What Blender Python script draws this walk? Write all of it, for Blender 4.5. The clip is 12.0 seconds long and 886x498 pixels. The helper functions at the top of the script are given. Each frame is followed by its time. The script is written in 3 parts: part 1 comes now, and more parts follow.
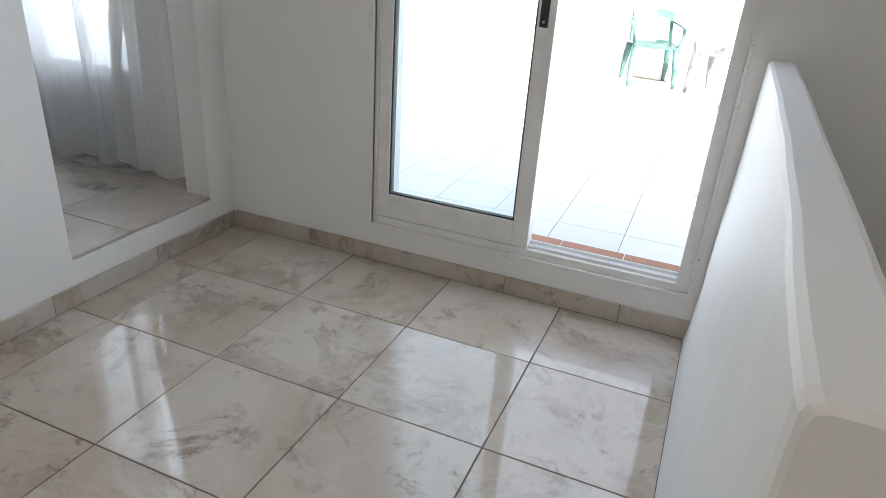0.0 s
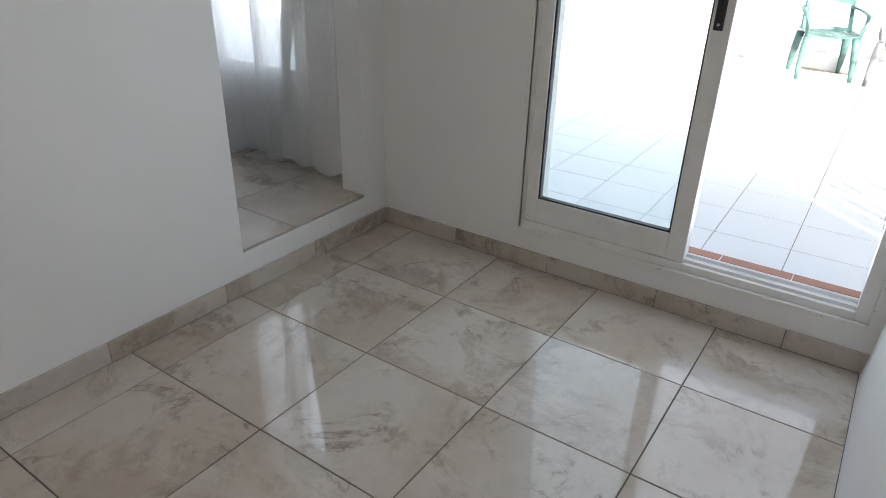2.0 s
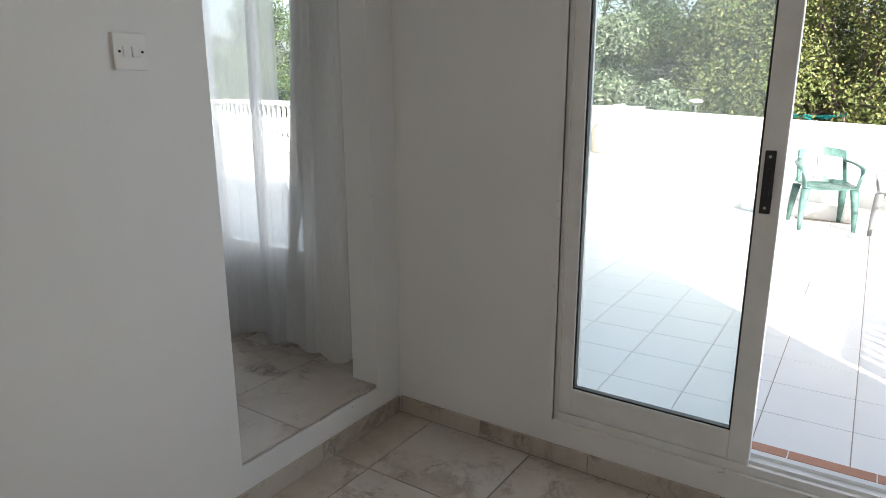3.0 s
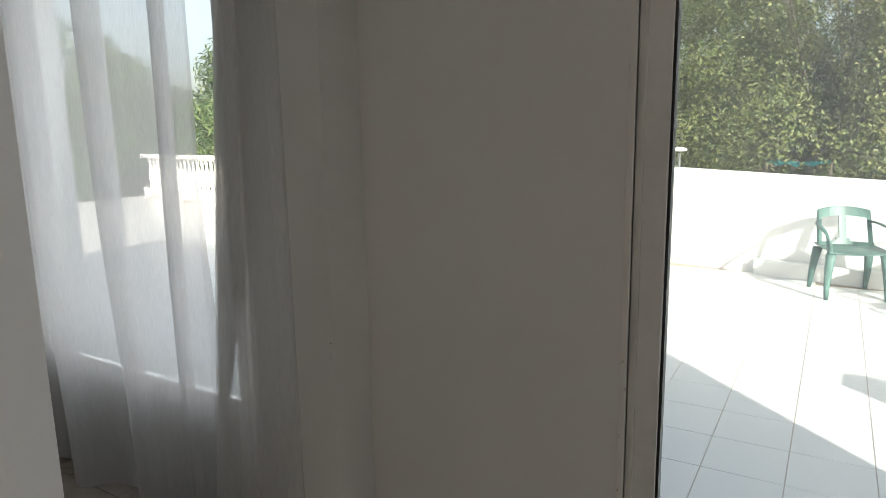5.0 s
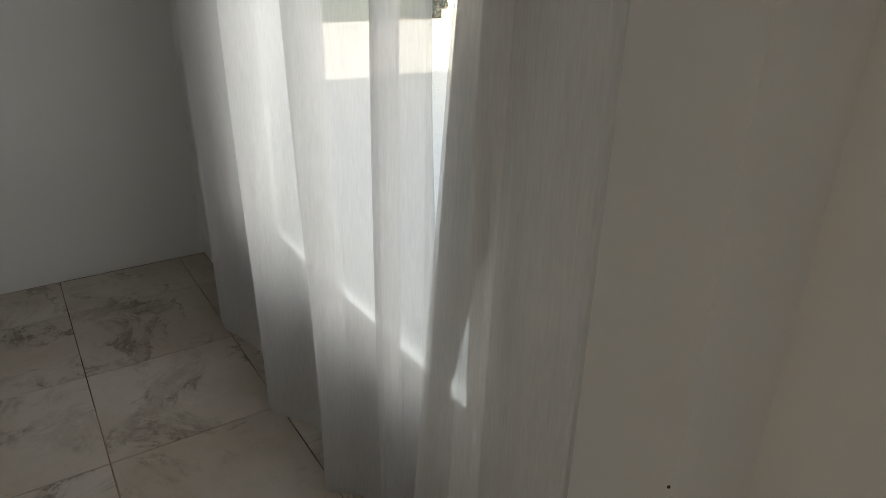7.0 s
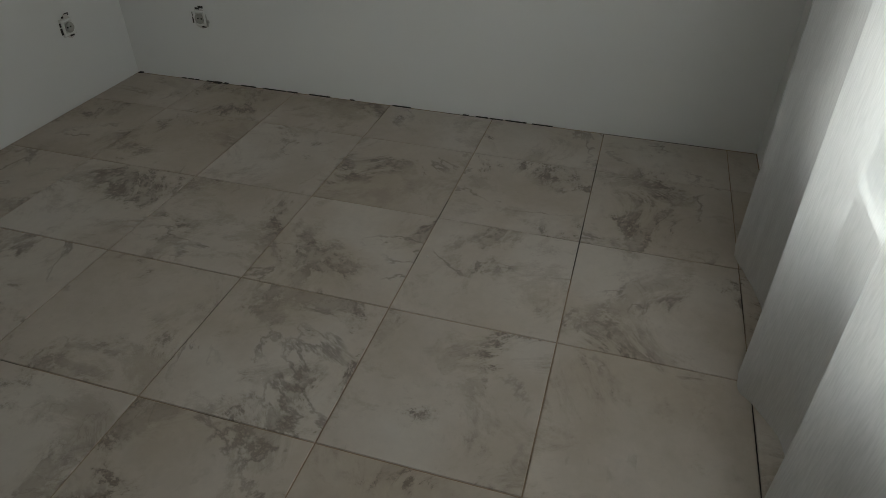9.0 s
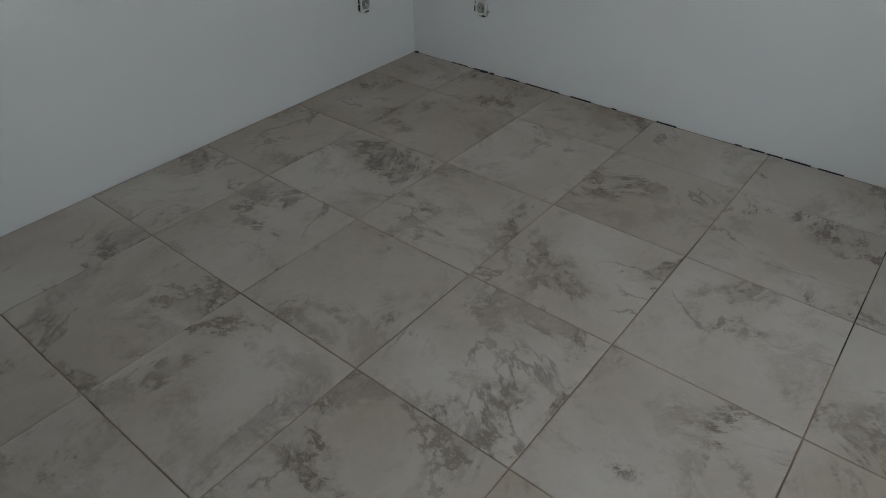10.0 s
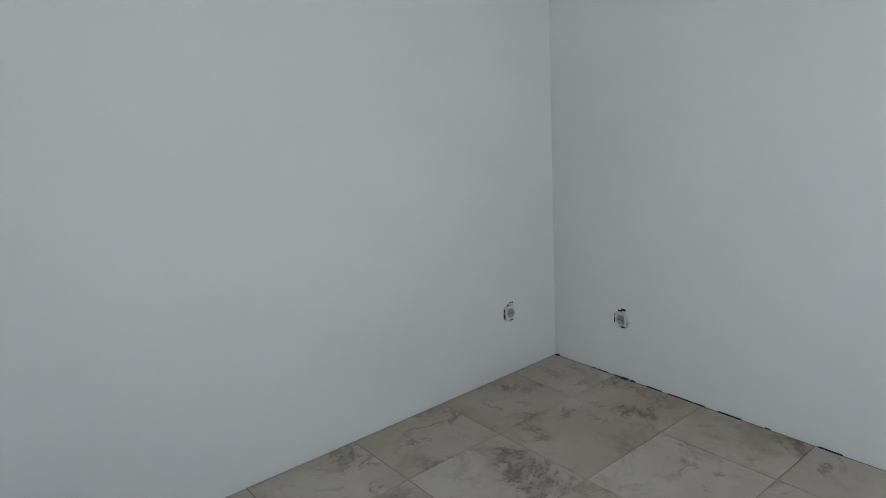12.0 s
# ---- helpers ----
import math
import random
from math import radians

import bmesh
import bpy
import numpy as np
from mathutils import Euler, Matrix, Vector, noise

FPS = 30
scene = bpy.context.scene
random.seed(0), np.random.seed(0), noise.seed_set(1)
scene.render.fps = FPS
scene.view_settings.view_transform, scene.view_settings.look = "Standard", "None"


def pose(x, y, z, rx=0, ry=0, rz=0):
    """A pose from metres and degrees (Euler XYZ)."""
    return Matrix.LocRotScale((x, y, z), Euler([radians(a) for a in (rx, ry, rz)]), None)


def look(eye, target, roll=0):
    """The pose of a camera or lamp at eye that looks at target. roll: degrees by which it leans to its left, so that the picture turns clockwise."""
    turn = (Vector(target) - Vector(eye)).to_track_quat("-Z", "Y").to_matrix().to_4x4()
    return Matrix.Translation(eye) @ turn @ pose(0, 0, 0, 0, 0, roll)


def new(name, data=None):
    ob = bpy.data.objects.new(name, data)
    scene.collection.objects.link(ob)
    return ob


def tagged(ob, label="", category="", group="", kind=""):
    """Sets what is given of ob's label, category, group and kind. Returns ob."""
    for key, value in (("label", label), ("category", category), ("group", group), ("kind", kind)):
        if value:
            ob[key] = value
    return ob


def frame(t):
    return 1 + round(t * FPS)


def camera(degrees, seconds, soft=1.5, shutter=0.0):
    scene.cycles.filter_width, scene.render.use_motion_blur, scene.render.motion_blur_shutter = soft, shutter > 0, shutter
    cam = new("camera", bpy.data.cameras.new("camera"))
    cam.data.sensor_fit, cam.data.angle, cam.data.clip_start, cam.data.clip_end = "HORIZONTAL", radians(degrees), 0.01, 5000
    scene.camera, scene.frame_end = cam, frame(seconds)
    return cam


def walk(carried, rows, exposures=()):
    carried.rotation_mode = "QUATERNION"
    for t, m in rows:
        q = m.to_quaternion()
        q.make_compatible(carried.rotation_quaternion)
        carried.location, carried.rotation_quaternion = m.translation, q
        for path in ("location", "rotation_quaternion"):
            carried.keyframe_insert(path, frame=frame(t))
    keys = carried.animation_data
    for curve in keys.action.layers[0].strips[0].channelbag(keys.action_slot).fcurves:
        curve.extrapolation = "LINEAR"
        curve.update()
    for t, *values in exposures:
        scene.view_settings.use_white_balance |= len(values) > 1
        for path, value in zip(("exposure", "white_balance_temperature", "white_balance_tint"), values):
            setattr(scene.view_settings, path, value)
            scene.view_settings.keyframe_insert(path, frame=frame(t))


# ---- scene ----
cam = camera(68.0, 12.0, 0.8)
PATH = [
    (0, (1.892, -2.198, 1.223), (1.225, -0.512, 0.378), 4.0),
    (0.5, (1.831, -2.216, 1.188), (0.999, -0.663, 0.242), 3.4),
    (1, (1.823, -2.221, 1.178), (0.892, -0.79, 0.136), 1.8),
    (1.5, (1.831, -2.198, 1.228), (0.869, -0.792, 0.181), 1.2),
    (2, (1.814, -2.195, 1.277), (0.812, -0.714, 0.38), 1.4),
    (2.5, (1.736, -2.132, 1.317), (0.689, -0.579, 0.615), 1.0),
    (3, (1.578, -2.024, 1.353), (0.499, -0.412, 0.865), -0.2),
    (3.5, (1.455, -1.918, 1.448), (0.411, -0.274, 0.992), -0.9),
    (3.7, (1.453, -1.867, 1.457), (0.404, -0.22, 1.025), -1.1),
    (5.5, (0.87, -1.102, 1.485), (-0.161, 0.575, 1.132), -1.1),
    (6, (0.686, -0.864, 1.502), (-0.469, 0.689, 0.999), -1.4),
    (6.6, (0.401, -0.656, 1.438), (-0.988, 0.611, 0.756), 0.4),
    (7, (0.272, -0.598, 1.401), (-1.243, 0.42, 0.584), 1.2),
    (8.8, (-0.055, -0.489, 1.351), (-1.645, -0.8, 0.178), 0.5),
    (9, (-0.08, -0.506, 1.355), (-1.619, -0.962, 0.162), 0.3),
    (9.5, (-0.135, -0.545, 1.343), (-1.521, -1.32, 0.128), -0.0),
    (10, (-0.148, -0.605, 1.365), (-1.374, -1.619, 0.153), -1.0),
    (10.5, (-0.141, -0.65, 1.407), (-1.278, -1.875, 0.309), -1.7),
    (11, (-0.137, -0.642, 1.481), (-1.239, -2.034, 0.561), -3.5),
    (11.5, (-0.137, -0.632, 1.52), (-1.303, -2.116, 0.858), -3.2),
    (12, (-0.131, -0.601, 1.537), (-1.341, -2.121, 1.062), -3.4),
]
EXPOSURES = [(0, 2.0, 6000, 9), (1.0, 1.76, 6000, 9), (1.5, 1.78, 6000, 9), (2.5, 1.52, 6150, 10), (3.7, 1.22, 6400, 10), (5.3, 0.82, 6700, 10), (7.2, 1.18, 7150, 10), (8.8, 1.34, 7050, 5), (9.5, 1.78, 6420, 6), (10.5, 2.02, 6200, 7), (12, 2.48, 6120, 8)]
walk(cam, [(t, look(e, g, r)) for t, e, g, r in PATH], EXPOSURES)

# ---- light ----
SUN_EL = radians(25)
SUN_AZ = Vector((0.725, -0.688, 0)).normalized()
world = bpy.data.worlds.new("world")
scene.world = world
world.use_nodes = True
wn = world.node_tree.nodes
sky = wn.new("ShaderNodeTexSky")
sky.sky_type = "NISHITA"
sky.sun_disc = False
sky.dust_density, sky.ozone_density = 4.0, 0.6
sky.sun_elevation = SUN_EL
sky.sun_rotation = math.atan2(SUN_AZ.x, SUN_AZ.y)
wn["Background"].inputs[1].default_value = 0.15
haze = wn.new("ShaderNodeHueSaturation")
haze.inputs["Saturation"].default_value = 0.6
world.node_tree.links.new(sky.outputs[0], haze.inputs["Color"])
world.node_tree.links.new(haze.outputs[0], wn["Background"].inputs[0])
sun_data = bpy.data.lights.new("sun", "SUN")
sun_data.energy, sun_data.angle, sun_data.color = 5.0, radians(0.5), (1.0, 0.95, 0.87)
sun = new("sun", sun_data)
sun.matrix_world = look(SUN_AZ * 20 + Vector((0, 0, 20 * math.tan(SUN_EL))), (0, 0, 0))


# daylight that enters by the two glazed openings
def window_light(name, x0, x1, z0, z1, y, watts):
    d = bpy.data.lights.new(name, "AREA")
    d.shape, d.size, d.size_y, d.energy, d.color = "RECTANGLE", x1 - x0, z1 - z0, watts, (0.94, 0.965, 1.0)
    ob = new(name, d)
    ob.matrix_world = pose((x0 + x1) / 2, y, (z0 + z1) / 2, -97, 0, 0)
    return ob


window_light("daylight_door", 0.78, 1.9, 0.3, 2.2, 0.22, 3.7)
window_light("daylight_window", -1.68, -0.58, 0.66, 2.2, 0.22, 5.4)


# ---- materials ----
def material(name, colour=(0.8, 0.8, 0.8), rough=0.5, metal=0.0, spec=0.5):
    m = bpy.data.materials.new(name)
    m.use_nodes = True
    b = m.node_tree.nodes["Principled BSDF"]
    b.inputs["Base Color"].default_value = (*colour, 1)
    b.inputs["Roughness"].default_value = rough
    b.inputs["Metallic"].default_value = metal
    b.inputs["Specular IOR Level"].default_value = spec
    return m


def node(m, kind, **values):
    n = m.node_tree.nodes.new(kind)
    for k, v in values.items():
        n.inputs[k.replace("_", " ")].default_value = v
    return n


def link(m, a, b):
    m.node_tree.links.new(a, b)


def bsdf(m):
    return m.node_tree.nodes["Principled BSDF"]


def place(m, scattered=False):
    """Object coordinates, for scattered pieces moved by each piece's random number."""
    n = m.node_tree.nodes
    co = n.new("ShaderNodeTexCoord").outputs["Object"]
    if not scattered:
        return co
    info = n.new("ShaderNodeObjectInfo")
    mul = n.new("ShaderNodeVectorMath")
    mul.operation = "MULTIPLY"
    mul.inputs[1].default_value = (37.0, 53.0, 71.0)
    link(m, info.outputs["Random"], mul.inputs[0])
    add = n.new("ShaderNodeVectorMath")
    link(m, co, add.inputs[0])
    link(m, mul.outputs[0], add.inputs[1])
    return add.outputs[0]


def noise_tex(m, co, scale, detail=3.0, rough=0.5, distort=0.0):
    t = node(m, "ShaderNodeTexNoise", Scale=scale, Detail=detail, Roughness=rough, Distortion=distort)
    link(m, co, t.inputs["Vector"])
    return t.outputs[0]


def ramp(m, fac, stops):
    r = m.node_tree.nodes.new("ShaderNodeValToRGB")
    e = r.color_ramp.elements
    while len(e) < len(stops):
        e.new(0.5)
    for el, (p, c) in zip(e, stops):
        el.position = p
        el.color = (*c, 1) if len(c) == 3 else c
    link(m, fac, r.inputs[0])
    return r.outputs[0]


def grey(v):
    return (v, v, v)


def mix(m, fac, a, b, blend="MIX"):
    x = m.node_tree.nodes.new("ShaderNodeMix")
    x.data_type, x.blend_type = "RGBA", blend
    for src, i in ((fac, 0), (a, 6), (b, 7)):
        if isinstance(src, (int, float)):
            x.inputs[i].default_value = src
        elif isinstance(src, tuple):
            x.inputs[i].default_value = (*src, 1)
        else:
            link(m, src, x.inputs[i])
    return x.outputs[2]


def bump(m, height, strength, distance):
    b = node(m, "ShaderNodeBump", Strength=strength, Distance=distance)
    link(m, height, b.inputs["Height"])
    link(m, b.outputs[0], bsdf(m).inputs["Normal"])
    return b


def plaster(name, colour, rough, scuffs=0.05):
    m = material(name, colour, rough, spec=0.3)
    co = place(m)
    big = noise_tex(m, co, 1.3, 3)
    fine = noise_tex(m, co, 60, 4, 0.6)
    roll = noise_tex(m, co, 9, 5, 0.6)
    dark = tuple(c * (1 - scuffs) for c in colour)
    link(m, mix(m, ramp(m, big, [(0.35, grey(0)), (0.7, grey(1))]), colour, dark), bsdf(m).inputs["Base Color"])
    b1 = bump(m, fine, 0.12, 0.002)
    b2 = node(m, "ShaderNodeBump", Strength=0.25, Distance=0.006)
    link(m, roll, b2.inputs["Height"])
    link(m, b2.outputs[0], b1.inputs["Normal"])
    return m


def marble(name, rough, light, warm, dark, strong=0.65, tone=0.5, crisp=0.8):
    """Glazed floor tile with beige clouds, ragged grey-brown patches and thin veins."""
    m = material(name, light, rough)
    co = place(m, True)
    cloud = ramp(m, noise_tex(m, co, 2.2, 5, 0.55, 0.3), [(0.40, grey(0)), (0.62, grey(1))])
    field = noise_tex(m, co, 3.7, 14, 0.74, 0.5)
    patch = ramp(m, field, [(0.50, grey(0)), (0.57, grey(0.7)), (0.66, grey(1))])
    rim = ramp(m, field, [(0.545, grey(0)), (0.572, grey(1)), (0.600, grey(0.7)), (0.645, grey(0.1)), (0.72, grey(0.25))])
    ragged = ramp(m, noise_tex(m, co, 21, 8, 0.72, 0.4), [(0.42, grey(0)), (0.53, grey(1))])
    where = ramp(m, noise_tex(m, co, 3.3, 3, 0.5), [(0.47, grey(0)), (0.60, grey(1))])
    vein = ramp(m, noise_tex(m, co, 1.6, 8, 0.6, 0.5), [(0.488, grey(0)), (0.4985, grey(1)), (0.510, grey(0))])
    curl = ramp(m, noise_tex(m, co, 7.0, 9, 0.62, 1.1), [(0.480, grey(0)), (0.497, grey(1)), (0.514, grey(0))])
    veinwhere = ramp(m, noise_tex(m, co, 4.2, 4), [(0.50, grey(0)), (0.62, grey(1))])
    fine = noise_tex(m, co, 34, 8, 0.72, 0.3)
    mid = tuple((2 * w + d) / 3 for w, d in zip(warm, dark))
    c = mix(m, mix(m, 0.75, grey(0), cloud), light, warm)
    c = mix(m, mix(m, strong, grey(0), patch), c, mid)
    stain = mix(m, 1.0, mix(m, 1.0, rim, ragged, "MULTIPLY"), where, "MULTIPLY")
    c = mix(m, mix(m, crisp, grey(0), stain), c, dark)
    c = mix(m, mix(m, crisp * 0.8, grey(0), mix(m, 1.0, vein, veinwhere, "MULTIPLY")), c, dark)
    c = mix(m, mix(m, crisp * 0.35, grey(0), mix(m, 1.0, curl, patch, "MULTIPLY")), c, dark)
    c = mix(m, 0.30, c, ramp(m, fine, [(0.3, grey(0.70)), (0.7, grey(1.0))]), "MULTIPLY")
    info = m.node_tree.nodes.new("ShaderNodeObjectInfo").outputs["Random"]
    c = mix(m, tone, c, ramp(m, info, [(0.0, (0.80, 0.74, 0.66)), (0.4, (0.95, 0.92, 0.88)), (1.0, (1.0, 1.0, 1.0))]), "MULTIPLY")
    link(m, c, bsdf(m).inputs["Base Color"])
    smear = noise_tex(m, co, 6, 5, 0.6)
    r = ramp(m, smear, [(0.3, grey(rough * 0.75)), (0.75, grey(rough * 1.5))])
    link(m, r, bsdf(m).inputs["Roughness"])
    bump(m, fine, 0.02, 0.001)
    return m


WALL = plaster("white_wall_paint", (0.80, 0.80, 0.79), 0.55)
CEIL = plaster("ceiling_paint", (0.82, 0.82, 0.81), 0.7)
OUTER = plaster("white_masonry_paint", (0.84, 0.83, 0.80), 0.75, 0.1)
MARBLE = marble("polished_marble_tile", 0.055, (0.575, 0.535, 0.485), (0.44, 0.375, 0.305), (0.22, 0.18, 0.15), 0.6, 0.45, 0.7)
MARBLE_DUSTY = marble("dusty_marble_tile", 0.42, (0.55, 0.50, 0.45), (0.42, 0.355, 0.29), (0.15, 0.12, 0.10), 0.6, 0.4, 0.9)
GROUT = material("dark_grout", (0.10, 0.085, 0.07), 0.9)
GROUT_TAN = material("tan_grout", (0.23, 0.17, 0.12), 0.9)
_co = place(GROUT_TAN)
link(GROUT_TAN, mix(GROUT_TAN, ramp(GROUT_TAN, noise_tex(GROUT_TAN, _co, 2.3, 5, 0.6), [(0.50, grey(0)), (0.58, grey(1))]), (0.30, 0.22, 0.15), (0.05, 0.042, 0.036)), bsdf(GROUT_TAN).inputs["Base Color"])
GROUT_PALE = material("terrace_grout", (0.42, 0.34, 0.27), 0.9)
TERRACE = material("terrace_tile_glaze", (0.82, 0.80, 0.77), 0.3)
_co = place(TERRACE, True)
link(TERRACE, mix(TERRACE, noise_tex(TERRACE, _co, 4, 5, 0.6), (0.84, 0.825, 0.80), (0.77, 0.755, 0.73)), bsdf(TERRACE).inputs["Base Color"])
ALU = material("white_lacquered_aluminium", (0.78, 0.78, 0.77), 0.32)
_co = place(ALU)
link(ALU, mix(ALU, ramp(ALU, noise_tex(ALU, _co, 7, 6, 0.7), [(0.4, grey(0)), (0.75, grey(1))]), (0.80, 0.80, 0.79), (0.70, 0.69, 0.66)), bsdf(ALU).inputs["Base Color"])
GASKET = material("black_rubber_gasket", (0.015, 0.015, 0.016), 0.6)
BLACK = material("black_plastic", (0.018, 0.018, 0.02), 0.35)
STEEL = material("screw_steel", (0.5, 0.5, 0.5), 0.35, 1.0)
PLASTIC_W = material("white_switch_plastic", (0.78, 0.78, 0.76), 0.3)
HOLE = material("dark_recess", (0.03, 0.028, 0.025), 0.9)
FILLER = material("rough_filler", (0.62, 0.60, 0.57), 0.9)
BRICK = material("terracotta_edge_tile", (0.55, 0.26, 0.17), 0.8)
_co = place(BRICK, True)
link(BRICK, mix(BRICK, noise_tex(BRICK, _co, 25, 6, 0.7), (0.58, 0.31, 0.21), (0.42, 0.20, 0.13)), bsdf(BRICK).inputs["Base Color"])
CAULK = material("stained_sealant", (0.5, 0.44, 0.36), 0.8)
_co = place(CAULK)
link(CAULK, mix(CAULK, ramp(CAULK, noise_tex(CAULK, _co, 30, 6, 0.7), [(0.60, grey(0)), (0.72, grey(1))]), (0.78, 0.77, 0.75), (0.45, 0.38, 0.30)), bsdf(CAULK).inputs["Base Color"])


def glass_material():
    m = bpy.data.materials.new("window_glass")
    m.use_nodes = True
    t = m.node_tree
    t.nodes.clear()
    out = t.nodes.new("ShaderNodeOutputMaterial")
    clear = t.nodes.new("ShaderNodeBsdfTransparent")
    clear.inputs[0].default_value = (0.965, 0.988, 0.985, 1)
    gloss = t.nodes.new("ShaderNodeBsdfGlossy")
    gloss.inputs["Roughness"].default_value = 0.02
    lw = t.nodes.new("ShaderNodeLayerWeight")
    lw.inputs[0].default_value = 0.5
    pw = t.nodes.new("ShaderNodeMath")
    pw.operation = "POWER"
    pw.inputs[1].default_value = 5.0
    t.links.new(lw.outputs["Facing"], pw.inputs[0])
    fres = t.nodes.new("ShaderNodeMath")
    fres.operation = "MULTIPLY_ADD"
    fres.inputs[1].default_value, fres.inputs[2].default_value = 0.7, 0.03
    t.links.new(pw.outputs[0], fres.inputs[0])
    mx = t.nodes.new("ShaderNodeMixShader")
    t.links.new(fres.outputs[0], mx.inputs[0])
    t.links.new(clear.outputs[0], mx.inputs[1])
    t.links.new(gloss.outputs[0], mx.inputs[2])
    dust = t.nodes.new("ShaderNodeBsdfTranslucent")
    dust.inputs[0].default_value = (0.75, 0.78, 0.8, 1)
    film = t.nodes.new("ShaderNodeMixShader")
    film.inputs[0].default_value = 0.022
    t.links.new(mx.outputs[0], film.inputs[1])
    t.links.new(dust.outputs[0], film.inputs[2])
    t.links.new(film.outputs[0], out.inputs[0])
    return m


GLASS = glass_material()


def sheer(name, see, colour, through_cloth):
    """Thin woven cloth: part open weave, part cloth that lets light through."""
    m = bpy.data.materials.new(name)
    m.use_nodes = True
    t = m.node_tree
    t.nodes.clear()
    out = t.nodes.new("ShaderNodeOutputMaterial")
    co = t.nodes.new("ShaderNodeTexCoord").outputs["Object"]
    sc = t.nodes.new("ShaderNodeVectorMath")
    sc.operation = "MULTIPLY"
    sc.inputs[1].default_value = (330, 330, 26)
    t.links.new(co, sc.inputs[0])
    warp = t.nodes.new("ShaderNodeTexNoise")
    warp.inputs["Scale"].default_value = 1.0
    warp.inputs["Detail"].default_value = 3
    t.links.new(sc.outputs[0], warp.inputs["Vector"])
    mr = t.nodes.new("ShaderNodeMapRange")
    for i, v in ((1, 0.3), (2, 0.7), (3, see - 0.04), (4, see + 0.04)):
        mr.inputs[i].default_value = v
    t.links.new(warp.outputs[0], mr.inputs[0])
    dif = t.nodes.new("ShaderNodeBsdfDiffuse")
    dif.inputs[0].default_value = (*colour, 1)
    tra = t.nodes.new("ShaderNodeBsdfTranslucent")
    tra.inputs[0].default_value = (*colour, 1)
    cloth = t.nodes.new("ShaderNodeMixShader")
    cloth.inputs[0].default_value = through_cloth
    t.links.new(dif.outputs[0], cloth.inputs[1])
    t.links.new(tra.outputs[0], cloth.inputs[2])
    clear = t.nodes.new("ShaderNodeBsdfTransparent")
    mx = t.nodes.new("ShaderNodeMixShader")
    t.links.new(mr.outputs[0], mx.inputs[0])
    t.links.new(cloth.outputs[0], mx.inputs[1])
    t.links.new(clear.outputs[0], mx.inputs[2])
    t.links.new(mx.outputs[0], out.inputs[0])
    return m


SHEER = sheer("sheer_voile", 0.40, (0.76, 0.76, 0.76), 0.30)
SHEER_HEM = sheer("folded_hem", 0.07, (0.70, 0.69, 0.67), 0.25)
SHEER_DENSE = sheer("double_voile", 0.38, (0.86, 0.85, 0.83), 0.25)


# ---- mesh helpers ----
def box(bm, x0, y0, z0, x1, y1, z1, bev=0.0):
    r = bmesh.ops.create_cube(bm, size=1.0)
    for v in r["verts"]:
        v.co = Vector((x0 + (v.co.x + 0.5) * (x1 - x0), y0 + (v.co.y + 0.5) * (y1 - y0), z0 + (v.co.z + 0.5) * (z1 - z0)))
    if bev:
        edges = list({e for v in r["verts"] for e in v.link_edges})
        bmesh.ops.bevel(bm, geom=edges, offset=bev, segments=2, affect="EDGES", profile=0.6)


def rod(bm, a, b, r0, r1=None, seg=10):
    r1 = r0 if r1 is None else r1
    a, b = Vector(a), Vector(b)
    q = (b - a).to_track_quat("Z", "Y")
    rings = []
    for p, r in ((a, r0), (b, r1)):
        rings.append([bm.verts.new(p + q @ Vector((r * math.cos(i * math.tau / seg), r * math.sin(i * math.tau / seg), 0))) for i in range(seg)])
    for i in range(seg):
        j = (i + 1) % seg
        bm.faces.new((rings[0][i], rings[0][j], rings[1][j], rings[1][i]))
    bm.faces.new(rings[0][::-1])
    bm.faces.new(rings[1])


def lathe(bm, profile, at=(0, 0, 0), seg=14):
    rings = []
    for r, z in profile:
        rings.append([bm.verts.new((at[0] + r * math.cos(i * math.tau / seg), at[1] + r * math.sin(i * math.tau / seg), at[2] + z)) for i in range(seg)])
    for a, b in zip(rings, rings[1:]):
        for i in range(seg):
            j = (i + 1) % seg
            bm.faces.new((a[i], a[j], b[j], b[i]))
    bm.faces.new(rings[0][::-1])
    bm.faces.new(rings[-1])


def sweep(bm, pts, w, h, seg=8, flat=None):
    """A tube of elliptical section along points."""
    pts = [Vector(p) for p in pts]
    rings = []
    for i, p in enumerate(pts):
        d = (pts[min(i + 1, len(pts) - 1)] - pts[max(i - 1, 0)]).normalized()
        side = d.cross(Vector(flat or (0, 0, 1)))
        side = side.normalized() if side.length > 1e-4 else Vector((1, 0, 0))
        up = side.cross(d)
        rings.append([bm.verts.new(p + side * (w / 2 * math.cos(k * math.tau / seg)) + up * (h / 2 * math.sin(k * math.tau / seg))) for k in range(seg)])
    for a, b in zip(rings, rings[1:]):
        for k in range(seg):
            j = (k + 1) % seg
            bm.faces.new((a[k], a[j], b[j], b[k]))
    bm.faces.new(rings[0][::-1])
    bm.faces.new(rings[-1])


def finish(bm, name, mat, smooth=False):
    bmesh.ops.recalc_face_normals(bm, faces=bm.faces)
    me = bpy.data.meshes.new(name)
    bm.to_mesh(me)
    bm.free()
    me.materials.append(mat)
    if smooth:
        for p in me.polygons:
            p.use_smooth = True
    return me


def part(name, bm, mat, parent=None, label="", smooth=False):
    ob = new(name, finish(bm, name, mat, smooth))
    ob.parent = parent
    if label:
        tagged(ob, label)
    return ob


